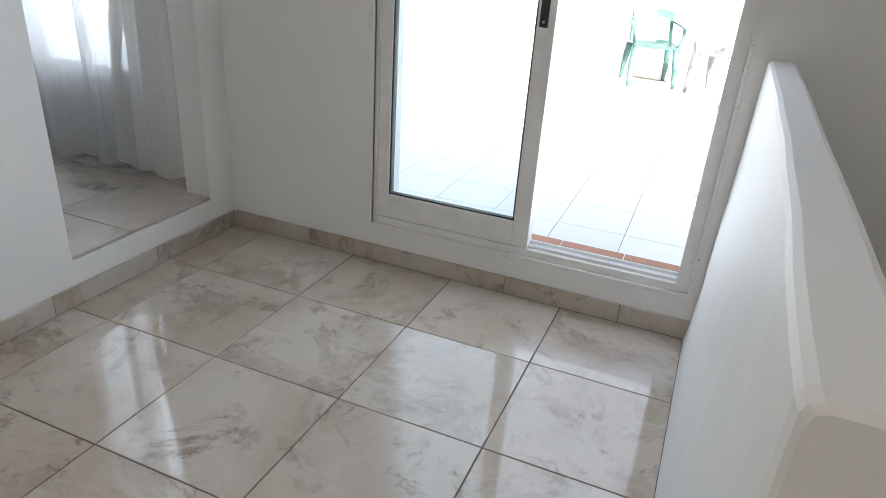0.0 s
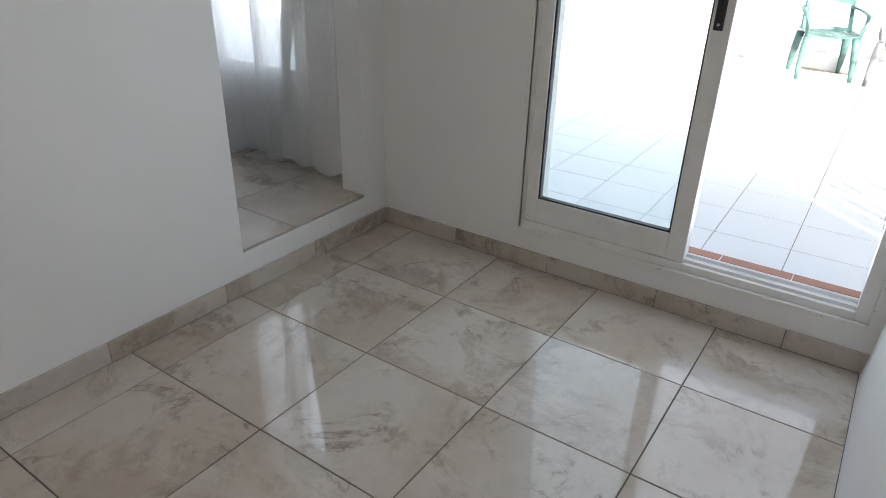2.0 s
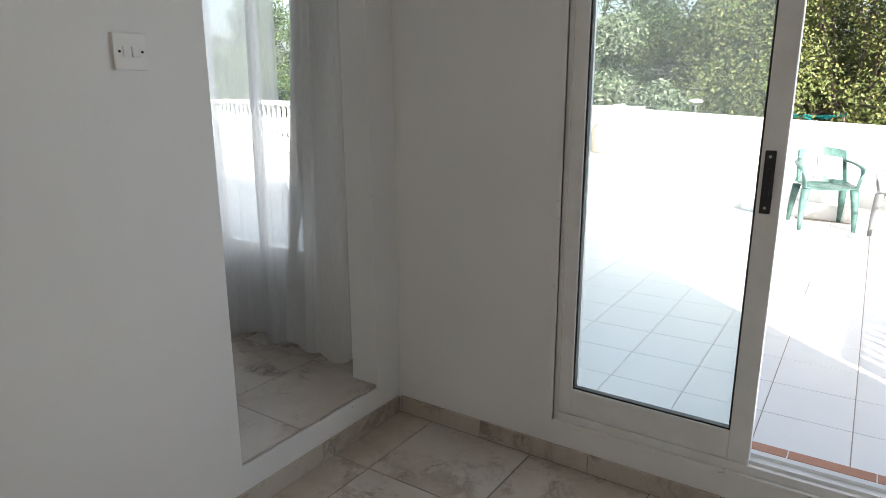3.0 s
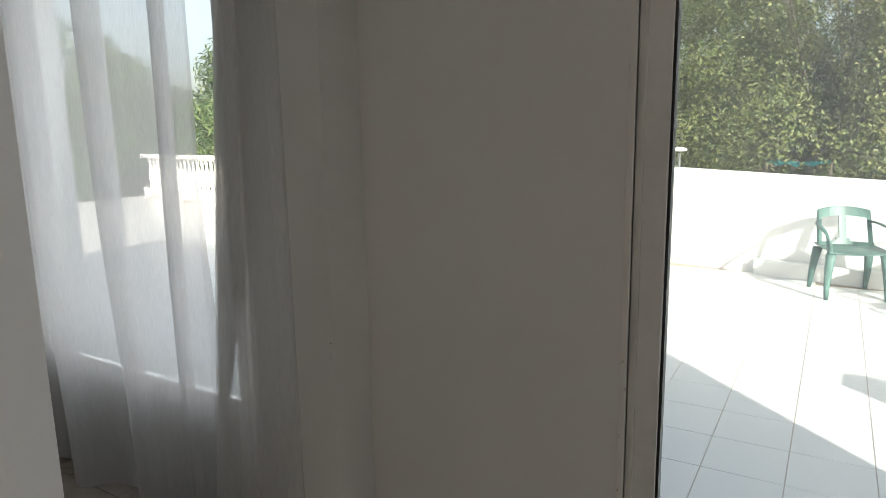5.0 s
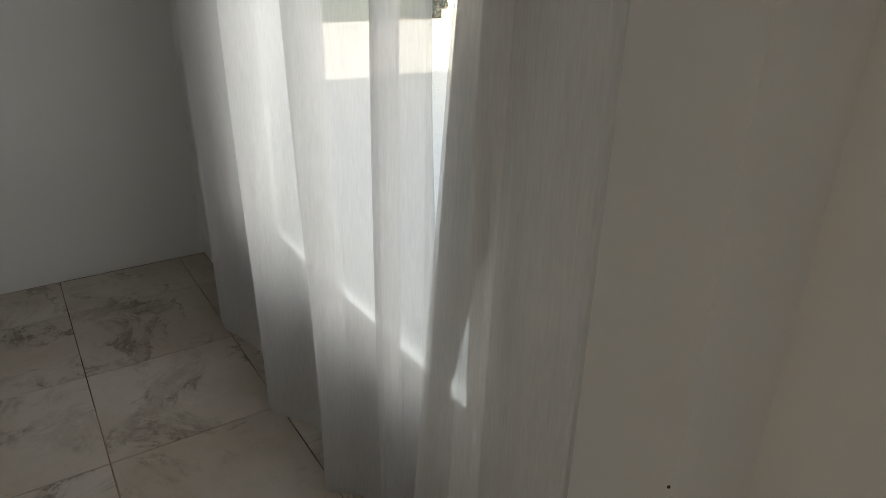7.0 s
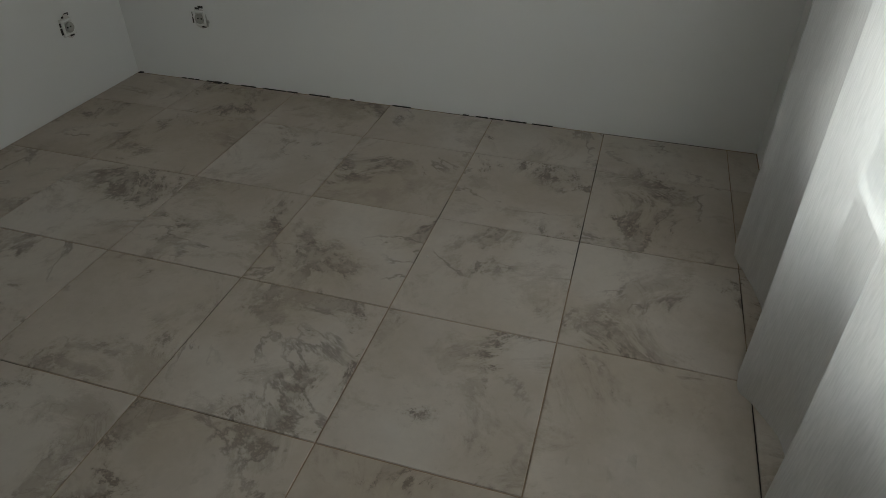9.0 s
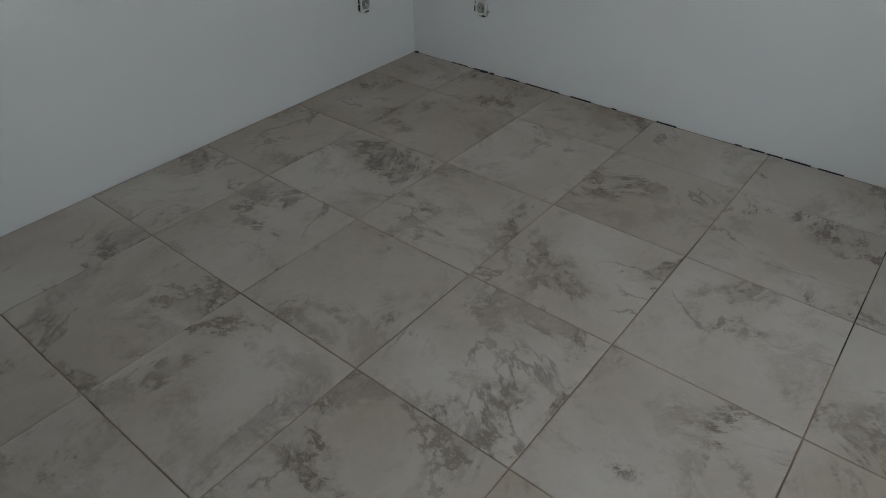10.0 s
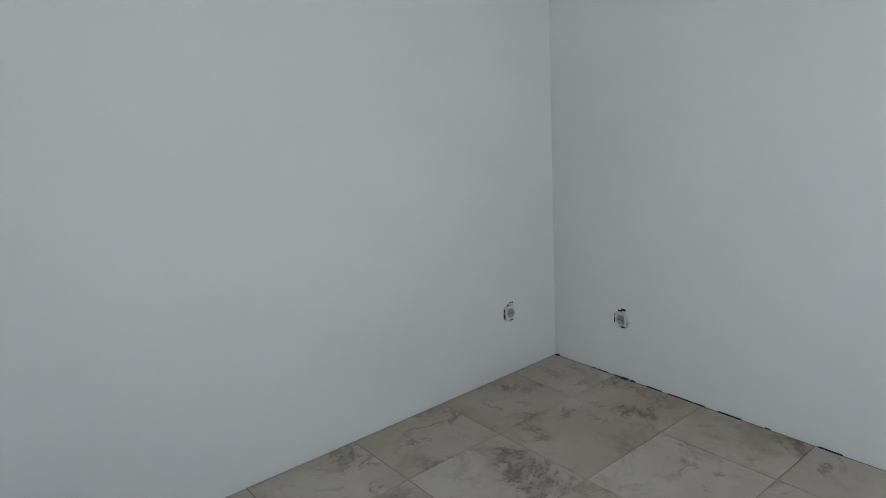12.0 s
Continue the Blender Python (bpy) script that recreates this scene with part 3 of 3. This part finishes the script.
socket((-2.206, NEAR, 0.484), 180, 3)
socket((FAR, -2.328, 0.462), 90, 8)

# ---- terrace ----
TZ = -0.012
W0, WD = Vector((0.32, 5.87, 0)), Vector((1, -0.20, 0)).normalized()
WTURN = math.degrees(math.atan2(WD.y, WD.x))
bm = bmesh.new()
box(bm, -14, 0.24, -3.2, 4.6, 9.5, TZ - 0.004)
for v in bm.verts:
    if v.co.y > 5:
        v.co.y = W0.y + (v.co.x - W0.x) * WD.y / WD.x + 0.16
terrace = structure("terrace_floor", bm, GROUT_PALE, "white glazed tile floor of the sunlit terrace", "terrace")
bm = bmesh.new()
box(bm, -3.4, 0, -3.2, 4.6, 0.16, 0.99, 0.012)
for v in bm.verts:
    if v.co.z > 0.5:
        v.co.z -= 0.037 * v.co.x
w = structure("terrace_wall", bm, OUTER, "white rendered terrace parapet wall", "wall")
w.matrix_world = pose(*W0, 0, 0, WTURN)
bm = bmesh.new()
box(bm, 0.03, -0.09, TZ - 0.002, 2.6, -0.002, 0.145, 0.01)
w = structure("terrace_plinth", bm, OUTER, "low rendered plinth along the terrace wall", "plinth")
w.matrix_world = pose(*W0, 0, 0, WTURN)

bal = thing("balustrade", "white cast-stone balustrade with turned balusters", "balustrade", (*(W0 - 3.45 * WD).to_2d(), TZ), WTURN)
bm = bmesh.new()
box(bm, -11.0, 0.0, 0.0, 0.0, 0.18, 0.22, 0.01)
part("base_rail", bm, OUTER, bal)
bm = bmesh.new()
box(bm, -11.0, -0.02, 0.94, 0.0, 0.20, 1.03, 0.015)
part("top_rail", bm, OUTER, bal)
bm = bmesh.new()
lathe(bm, [(0.055, 0), (0.055, 0.05), (0.035, 0.07), (0.04, 0.12), (0.066, 0.24), (0.06, 0.34), (0.034, 0.52), (0.03, 0.60), (0.045, 0.64), (0.035, 0.67), (0.055, 0.69), (0.055, 0.72)])
bal_me = finish(bm, "baluster", OUTER, True)
for k in range(54):
    if k == 18:
        bm = bmesh.new()
        box(bm, -0.2 * k - 0.21, -0.03, 0.0, -0.2 * k + 0.03, 0.21, 1.08, 0.012)
        part("pillar", bm, OUTER, bal)
    else:
        ob = new("baluster", bal_me)
        ob.parent = bal
        ob.location = (-0.2 * k - 0.1, 0.09, 0.22)



def faded_plastic(name, a, b):
    m = material(name, a, 0.45)
    co = place(m)
    link(m, mix(m, ramp(m, noise_tex(m, co, 7, 6, 0.65), [(0.35, grey(0)), (0.65, grey(1))]), a, b), bsdf(m).inputs["Base Color"])
    return m


GREEN = faded_plastic("sun_faded_green_plastic", (0.024, 0.068, 0.058), (0.10, 0.19, 0.165))
TUBE = material("grey_painted_tube", (0.25, 0.25, 0.25), 0.4, 0.6)
GREYP = faded_plastic("weathered_grey_plastic", (0.15, 0.147, 0.145), (0.28, 0.27, 0.265))


def plastic_chair(at, turn, mat, label):
    """Moulded armchair; its front looks along -y."""
    t = thing("plastic_chair", label, "chair", at, turn, "plastic chairs on the terrace")
    for sx in (-1, 1):
        for fy in (-1, 1):
            bm = bmesh.new()
            top = Vector((sx * 0.205, -0.19 if fy < 0 else 0.17, 0.39))
            foot = Vector((sx * 0.23, -0.235 if fy < 0 else 0.25, 0.0))
            rings = []
            for k in range(6):
                f = k / 5
                p = foot.lerp(top, f)
                hw, hd = 0.016 + 0.022 * f, 0.014 + 0.016 * f
                cx = p.x + sx * 0.006 * math.sin(f * math.pi)
                rings.append([bm.verts.new((cx + dx * hw, p.y + dy * hd, p.z)) for dx, dy in ((-1, -0.6), (-0.6, -1), (0.6, -1), (1, -0.6), (1, 0.6), (0.6, 1), (-0.6, 1), (-1, 0.6))])
            for r0, r1 in zip(rings, rings[1:]):
                for k in range(8):
                    j = (k + 1) % 8
                    bm.faces.new((r0[k], r0[j], r1[j], r1[k]))
            bm.faces.new(rings[0][::-1])
            bm.faces.new(rings[-1])
            part("leg", bm, mat, t, smooth=True)
    # seat: a dished grid of openings
    n = 12
    bm = bmesh.new()
    us = []
    for k in range(n + 1):
        us += [k - 0.22, k + 0.22]

    def dish(u, v, h):
        x, y = (u / n - 0.5) * 0.44, (v / n - 0.5) * 0.42
        lip = max(0.0, -y - 0.15)
        return (x, y, 0.405 + 0.35 * x * x + 0.12 * max(0.0, y) ** 2 - 2.2 * lip * lip + h)

    def bars(u, v):
        if u < 1.3 or u > n - 1.3 or v < 1.8 or v > n - 1.8:
            return True
        return abs(u - round(u)) < 0.22 or abs(v - round(v)) < 0.22

    slab(bm, us, us, bars, lambda u, v, h: dish(u, v, h), -0.012, 0.0)
    part("seat", bm, mat, t)
    bm = bmesh.new()
    # backrest: curved shell with two splats and openings between
    def shell(u, v, h):
        ang = u * 0.62
        r = 0.36 + 0.02 * v
        lean = 0.17 + 0.12 * v
        arch = 0.03 * (1 - (u / 1.0) ** 2) * v
        return (math.sin(ang) * (r + h) * (1.06 - 0.10 * v), lean + (math.cos(ang) - 1) * r + h + 0.02, 0.415 + 0.30 * v + arch)

    bus = [-1.0, -0.92, -0.84, -0.75, -0.62, -0.5, -0.36, -0.24, -0.12, 0.0, 0.12, 0.24, 0.36, 0.5, 0.62, 0.75, 0.84, 0.92, 1.0]
    bvs = [0.0, 0.08, 0.16, 0.26, 0.38, 0.5, 0.6, 0.68, 0.75, 0.84, 0.92, 1.0]

    def back(u, v):
        return abs(u) > 0.80 or v > 0.72 or v < 0.1 or abs(abs(u) - 0.0) < 0.2 - 0.1 * v

    slab(bm, bus, bvs, back, shell, -0.010, 0.008)
    part("backrest", bm, mat, t, smooth=False)
    for sx in (-1, 1):
        bm = bmesh.new()
        sweep(bm, [(sx * 0.20, 0.21, 0.625), (sx * 0.245, 0.10, 0.615), (sx * 0.262, -0.05, 0.60), (sx * 0.262, -0.15, 0.585), (sx * 0.25, -0.20, 0.55), (sx * 0.232, -0.21, 0.47), (sx * 0.215, -0.20, 0.38)], 0.045, 0.022, 8, (0, 0.35, 1))
        part("armrest", bm, mat, t, smooth=True)


plastic_chair((1.14, 5.26, TZ), 18, GREEN, "sun-faded green moulded plastic armchair by the terrace wall")
plastic_chair((1.866, 5.15, TZ), -24, GREYP, "weathered grey moulded plastic armchair by the terrace wall")
plastic_chair((2.24, 4.28, TZ), -62, GREEN, "green moulded plastic armchair turned sideways on the terrace")

# cap pieces and a lamp on the terrace wall
bm = bmesh.new()
box(bm, -2.2, -0.02, 1.035, -1.35, 0.18, 1.075, 0.006)
box(bm, -1.70, 0.02, 1.07, -1.60, 0.14, 1.10, 0.006)
w = structure("wall_cap", bm, OUTER, "white rendered cap on the terrace wall", "wall")
w.matrix_world = pose(*W0, 0, 0, WTURN)
lamp = thing("wall_lamp", "small cream half-round lamp on the terrace wall", "wall lamp", tuple(W0 - 1.86 * WD + Vector((0, -0.002, 0.485))), WTURN)
bm = bmesh.new()
lathe(bm, [(0.09, 0.0), (0.12, 0.03), (0.13, 0.18), (0.10, 0.32), (0.04, 0.38)], seg=16)
for v in bm.verts:
    v.co.y = min(v.co.y, 0.0)
part("shade", bm, material("cream_ceramic", (0.36, 0.29, 0.22), 0.6), lamp, smooth=True)

# ---- garden beyond ----
EARTH = material("dry_earth", (0.16, 0.12, 0.08), 0.95)
_co = place(EARTH)
link(EARTH, mix(EARTH, noise_tex(EARTH, _co, 0.6, 8, 0.65), (0.10, 0.10, 0.05), (0.22, 0.16, 0.10)), bsdf(EARTH).inputs["Base Color"])
BARK = material("grey_bark", (0.13, 0.10, 0.08), 0.9)
_co = place(BARK)
link(BARK, mix(BARK, noise_tex(BARK, _co, 9, 8, 0.7), (0.07, 0.05, 0.04), (0.20, 0.16, 0.13)), bsdf(BARK).inputs["Base Color"])


def leaf_material(name, a, b, c):
    m = material(name, a, 0.5, spec=0.3)
    g = m.node_tree.nodes.new("ShaderNodeNewGeometry")
    link(m, ramp(m, g.outputs["Random Per Island"], [(0.0, a), (0.6, b), (1.0, c)]), bsdf(m).inputs["Base Color"])
    bsdf(m).inputs["Transmission Weight"].default_value = 0.0
    return m


LEAF = leaf_material("broad_leaves", (0.07, 0.095, 0.028), (0.12, 0.145, 0.045), (0.21, 0.20, 0.07))
OLIVE = leaf_material("silvery_leaves", (0.07, 0.10, 0.05), (0.15, 0.18, 0.11), (0.24, 0.26, 0.18))
PINE = leaf_material("pine_needles", (0.035, 0.07, 0.02), (0.07, 0.11, 0.035), (0.14, 0.17, 0.06))
YELLOW = leaf_material("autumn_leaves", (0.16, 0.15, 0.03), (0.32, 0.25, 0.05), (0.45, 0.33, 0.07))
bm = bmesh.new()
for p in ((-2500, -2500), (2500, -2500), (2500, 2500), (-2500, 2500)):
    bm.verts.new((*p, -3.2))
bm.faces.new(bm.verts)
structure("ground", bm, EARTH, "dry earth of the garden below the terrace", "ground")


def tree(x, y, height, spread, leaves, size, mat, label, seed, aspect=1.6, low=0.25, category="tree", clumps=26):
    rnd = random.Random(seed)
    t = thing("tree", label, category, (x, y, -3.2))
    bm = bmesh.new()
    rod(bm, (0, 0, -0.1), (0.1, 0.05, height * 0.45), 0.045 * spread, 0.03 * spread)
    cl = []
    for k in range(clumps):
        a, rr = rnd.uniform(0, math.tau), spread * math.sqrt(rnd.uniform(0.02, 1))
        z = height * rnd.uniform(low, 0.93)
        rr *= math.sqrt(max(0.15, 1 - (abs(z / height - 0.52) / 0.56) ** 2))
        cl.append(Vector((rr * math.cos(a), rr * math.sin(a), z)))
    for c in cl[::2]:
        rod(bm, (0.05, 0.02, height * rnd.uniform(0.2, 0.45)), c, 0.016 * spread, 0.004 * spread, 6)
    part("trunk", bm, BARK, t)
    vs, fs = [], []
    for k in range(leaves):
        c = cl[rnd.randrange(clumps)]
        d = Vector((rnd.gauss(0, 1), rnd.gauss(0, 1), rnd.gauss(0, 1))).normalized()
        p = c + d * (spread * 0.27 * rnd.uniform(0.35, 1.0) ** 0.6)
        if p.z < 0.2:
            continue
        n = (d + Vector((rnd.gauss(0, 0.7), rnd.gauss(0, 0.7), rnd.gauss(0, 0.7) + 0.4))).normalized()
        q = n.to_track_quat("Z", "Y")
        s = size * rnd.uniform(0.6, 1.25)
        ang = rnd.uniform(0, math.tau)
        ax = q @ Vector((math.cos(ang), math.sin(ang), 0))
        ay = q @ Vector((-math.sin(ang), math.cos(ang), 0))
        i = len(vs)
        vs += [p - ax * s * aspect / 2, p - ay * s / 2 + n * s * 0.12, p + ax * s * aspect / 2 - n * s * 0.1, p + ay * s / 2 + n * s * 0.12]
        fs.append((i, i + 1, i + 2, i + 3))
    me = bpy.data.meshes.new("crown")
    me.from_pydata([tuple(v) for v in vs], [], fs)
    me.materials.append(mat)
    cr = new("crown", me)
    cr.parent = t


tree(0.6, 17.0, 9.6, 3.5, 90000, 0.055, LEAF, "dense broadleaf tree with yellow-green leaves", 1, 1.7, 0.16, clumps=120)
tree(-2.1, 18.2, 8.6, 2.7, 55000, 0.055, LEAF, "dense broadleaf tree with yellow-green leaves", 2, 1.7, 0.2, clumps=80)
tree(4.6, 16.6, 9.2, 3.5, 60000, 0.058, LEAF, "dense broadleaf tree with yellow-green leaves", 6, 1.7, 0.16, clumps=110)
tree(-6.2, 17.0, 6.4, 2.5, 20000, 0.07, OLIVE, "silvery green olive tree in the garden", 3, 2.2, 0.2, clumps=40)
tree(-4.0, 15.2, 5.0, 1.7, 12000, 0.07, OLIVE, "silvery green olive tree in the garden", 4, 2.2, 0.2, clumps=30)
tree(2.0, 14.4, 4.1, 1.0, 7000, 0.075, YELLOW, "small shrub with yellow autumn leaves", 5, 1.6, 0.3)
for k, (x, y, h, s) in enumerate(((-9.5, 25, 12.5, 4.0), (-4.5, 26, 12, 3.8), (1.0, 27, 15, 4.6), (7, 26, 14, 4.6), (-13, 20, 9.5, 3.6), (-17, 15, 8, 3.4), (-9, 13, 5.6, 2.6), (-13, 12, 5.4, 2.5), (-18, 9.5, 6.2, 2.8), (-22, 12, 7.5, 3.2), (-26, 9, 7.5, 3.2), (-27, 15, 9, 3.6))):
    tree(x, y, h, s, 16000, 0.055, PINE, "tall green pine tree behind the garden", 20 + k, 5.0, 0.3)

# shade net on posts and a lamp post in the garden
net = thing("shade_net", "torn turquoise shade net on four wooden posts", "shade net", (0.15, 14.9, -3.2))
bm = bmesh.new()
rows_n = [[bm.verts.new((-0.62 + 1.24 * i / 12, -0.5 + j / 6, 3.86 + 0.05 * math.sin(i * 1.9 + j) - 0.05 * math.sin(math.pi * i / 12))) for j in range(7)] for i in range(13)]
for i in range(12):
    for j in range(6):
        if (i * 5 + j * 3) % 11:
            bm.faces.new((rows_n[i][j], rows_n[i + 1][j], rows_n[i + 1][j + 1], rows_n[i][j + 1]))
bmesh.ops.solidify(bm, geom=bm.faces[:], thickness=0.02)
part("net", bm, material("turquoise_netting", (0.03, 0.36, 0.36), 0.7), net)
for x in (-0.6, 0.6):
    for y in (-0.48, 0.48):
        bm = bmesh.new()
        rod(bm, (x, y, 0), (x, y, 3.86), 0.04)
        part("post", bm, BARK, net)
post = thing("street_lamp", "slim lamp post with a white disc head", "street lamp", (-2.1, 13.7, -3.2))
bm = bmesh.new()
rod(bm, (0, 0, 0), (0, 0, 4.12), 0.045, 0.03)
part("pole", bm, TUBE, post, smooth=True)
bm = bmesh.new()
lathe(bm, [(0.04, 4.10), (0.15, 4.13), (0.16, 4.16), (0.10, 4.20), (0.02, 4.21)], seg=18)
part("head", bm, ALU, post, smooth=True)

# barred railing past the end of the house
rail_2 = thing("metal_railing", "white railing with upright flat bars at the terrace side", "railing", (3.06, 0.26, TZ))
bm = bmesh.new()
box(bm, -0.02, 0.0, 0.93, 0.02, 3.3, 0.98, 0.004)
part("top_rail", bm, ALU, rail_2)
bm = bmesh.new()
box(bm, -0.015, 0.0, 0.08, 0.015, 3.3, 0.12, 0.004)
part("bottom_rail", bm, ALU, rail_2)
bm = bmesh.new()
box(bm, -0.008, -0.03, 0.12, 0.008, 0.03, 0.93)
bar_me = finish(bm, "bar", ALU)
for k in range(28):
    ob = new("bar", bar_me)
    ob.parent = rail_2
    ob.location = (0, 0.1 + k * 0.115, 0)
for y in (0.03, 3.27):
    bm = bmesh.new()
    box(bm, -0.025, y - 0.025, 0.0, 0.025, y + 0.025, 0.93, 0.004)
    part("post", bm, ALU, rail_2)

bm = bmesh.new()
box(bm, 2.96, 1.15, TZ - 0.002, 3.16, 1.37, 1.17, 0.012)
structure("railing_pillar", bm, OUTER, "white rendered pillar in the terrace railing", "pillar")

# ---- skirting and floor tiles ----
bm = bmesh.new()
box(bm, 0.0105, -0.0060, 0.0, 1.985, 0.0, 0.07)
box(bm, 0.0, -3.39, 0.0, 0.006, -0.011, 0.07)
skirt = structure("baseboard", bm, GROUT, "beige marble skirting tiles along the landing walls", "baseboard")


def skirting(a, b, horizontal):
    w = b - a - 0.002
    bm = bmesh.new()
    if horizontal:
        box(bm, -w / 2, -0.011, 0, w / 2, 0, 0.072, 0.002)
    else:
        box(bm, 0, -w / 2, 0, 0.011, w / 2, 0.072, 0.002)
    ob = part("tile", bm, MARBLE, skirt)
    ob.location = ((a + b) / 2, 0, 0.0005) if horizontal else (0, (a + b) / 2, 0.0005)


for a, b in zip([0.011, 0.40, 0.845, 1.29, 1.73], [0.40, 0.845, 1.29, 1.73, 1.99]):
    skirting(a, b, True)
ys = [-0.012, -0.475, -0.93, -1.38, -1.83, -2.28, -2.73, -3.18, -3.39]
for a, b in zip(ys[1:], ys):
    skirting(a, b, False)

lay_tiles(floor_1, lines(0.170, 0.449, 0.007, 2.012), lines(-0.414, 0.4490, -3.4, -0.008), 0.0, 0.009, MARBLE, 0.0036)
lay_tiles(floor_1, lines(0.170, 0.449, 2.012, 2.82), lines(-0.414, 0.4490, -3.4, -1.80), 0.0, 0.009, MARBLE, 0.0036)
lay_tiles(floor_2, lines(-0.397, 0.4545, FAR + 0.008, -0.003), [NEAR + 0.004, -2.359, -1.916, -1.467, -1.020, -0.568, -0.108, -0.003], FB, 0.009, MARBLE_DUSTY, 0.0032,
          lambda x, y: x < PART or GAP[0] < y < GAP[1])
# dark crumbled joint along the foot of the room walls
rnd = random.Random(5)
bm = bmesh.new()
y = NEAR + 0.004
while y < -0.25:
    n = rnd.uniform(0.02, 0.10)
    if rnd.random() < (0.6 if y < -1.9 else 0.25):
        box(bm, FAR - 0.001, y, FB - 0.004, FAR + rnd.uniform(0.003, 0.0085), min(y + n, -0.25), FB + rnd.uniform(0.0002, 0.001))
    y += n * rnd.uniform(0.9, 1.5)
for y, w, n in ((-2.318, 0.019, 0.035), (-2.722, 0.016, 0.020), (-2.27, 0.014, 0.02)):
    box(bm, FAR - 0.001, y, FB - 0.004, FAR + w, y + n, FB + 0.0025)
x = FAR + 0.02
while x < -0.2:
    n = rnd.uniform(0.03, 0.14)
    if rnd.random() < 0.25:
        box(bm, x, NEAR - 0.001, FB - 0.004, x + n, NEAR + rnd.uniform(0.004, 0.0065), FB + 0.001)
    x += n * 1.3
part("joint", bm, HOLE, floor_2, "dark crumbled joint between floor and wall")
# loose crumbs of plaster left on the floor
for x, y, r in ((-1.55, -0.99, 0.0035), (-0.98, -1.22, 0.002), (-1.62, -0.62, 0.002), (-0.75, -1.83, 0.0018)):
    bm = bmesh.new()
    bmesh.ops.create_icosphere(bm, subdivisions=1, radius=r)
    for v in bm.verts:
        v.co = v.co * rnd.uniform(0.7, 1.2)
        v.co.z = max(v.co.z, -0.5 * r)
    crumb = tagged(part("plaster_crumb", bm, FILLER), "small white plaster crumb on the tiled floor", "debris", "plaster crumbs on the floor")
    crumb.location = (x, y, FB + 0.0006 + 0.5 * r)

TURN = radians(0.75)
near_me = tile_mesh(0.329, 0.329, 0.012, TERRACE)
bm = bmesh.new()
bm.from_mesh(near_me)
unit_v = [v.co.copy() for v in bm.verts]
bm.verts.index_update()
unit_f = [[v.index for v in f.verts] for f in bm.faces]
bm.free()
vs, fs, near = [], [], 0
for i in range(-48, 11):
    for j in range(-3, 28):
        x = 1.622 + 0.333 * ((i + 0.5) * math.cos(TURN) - (j + 0.5) * math.sin(TURN))
        y = 0.870 + 0.333 * ((i + 0.5) * math.sin(TURN) + (j + 0.5) * math.cos(TURN))
        if y < 0.36 or y > W0.y + (x - W0.x) * WD.y / WD.x - 0.10 or not -13.8 < x < 4.4:
            continue
        if -1.6 < x < 3.2:
            ob = new("tile", near_me)
            ob.parent = terrace
            ob.matrix_local = pose(x, y, TZ - 0.012, 0, 0, 0.75)
        else:
            k = len(vs)
            vs += [tuple(Matrix.Rotation(TURN, 3, "Z") @ v + Vector((x, y, TZ - 0.012))) for v in unit_v]
            fs += [[k + q for q in f] for f in unit_f]
me = bpy.data.meshes.new("far_tiles")
me.from_pydata(vs, [], fs)
me.materials.append(TERRACE)
far_tiles = new("tiles", me)
far_tiles.parent = terrace
tagged(far_tiles, "white glazed terrace tiles further along", kind="stuff")
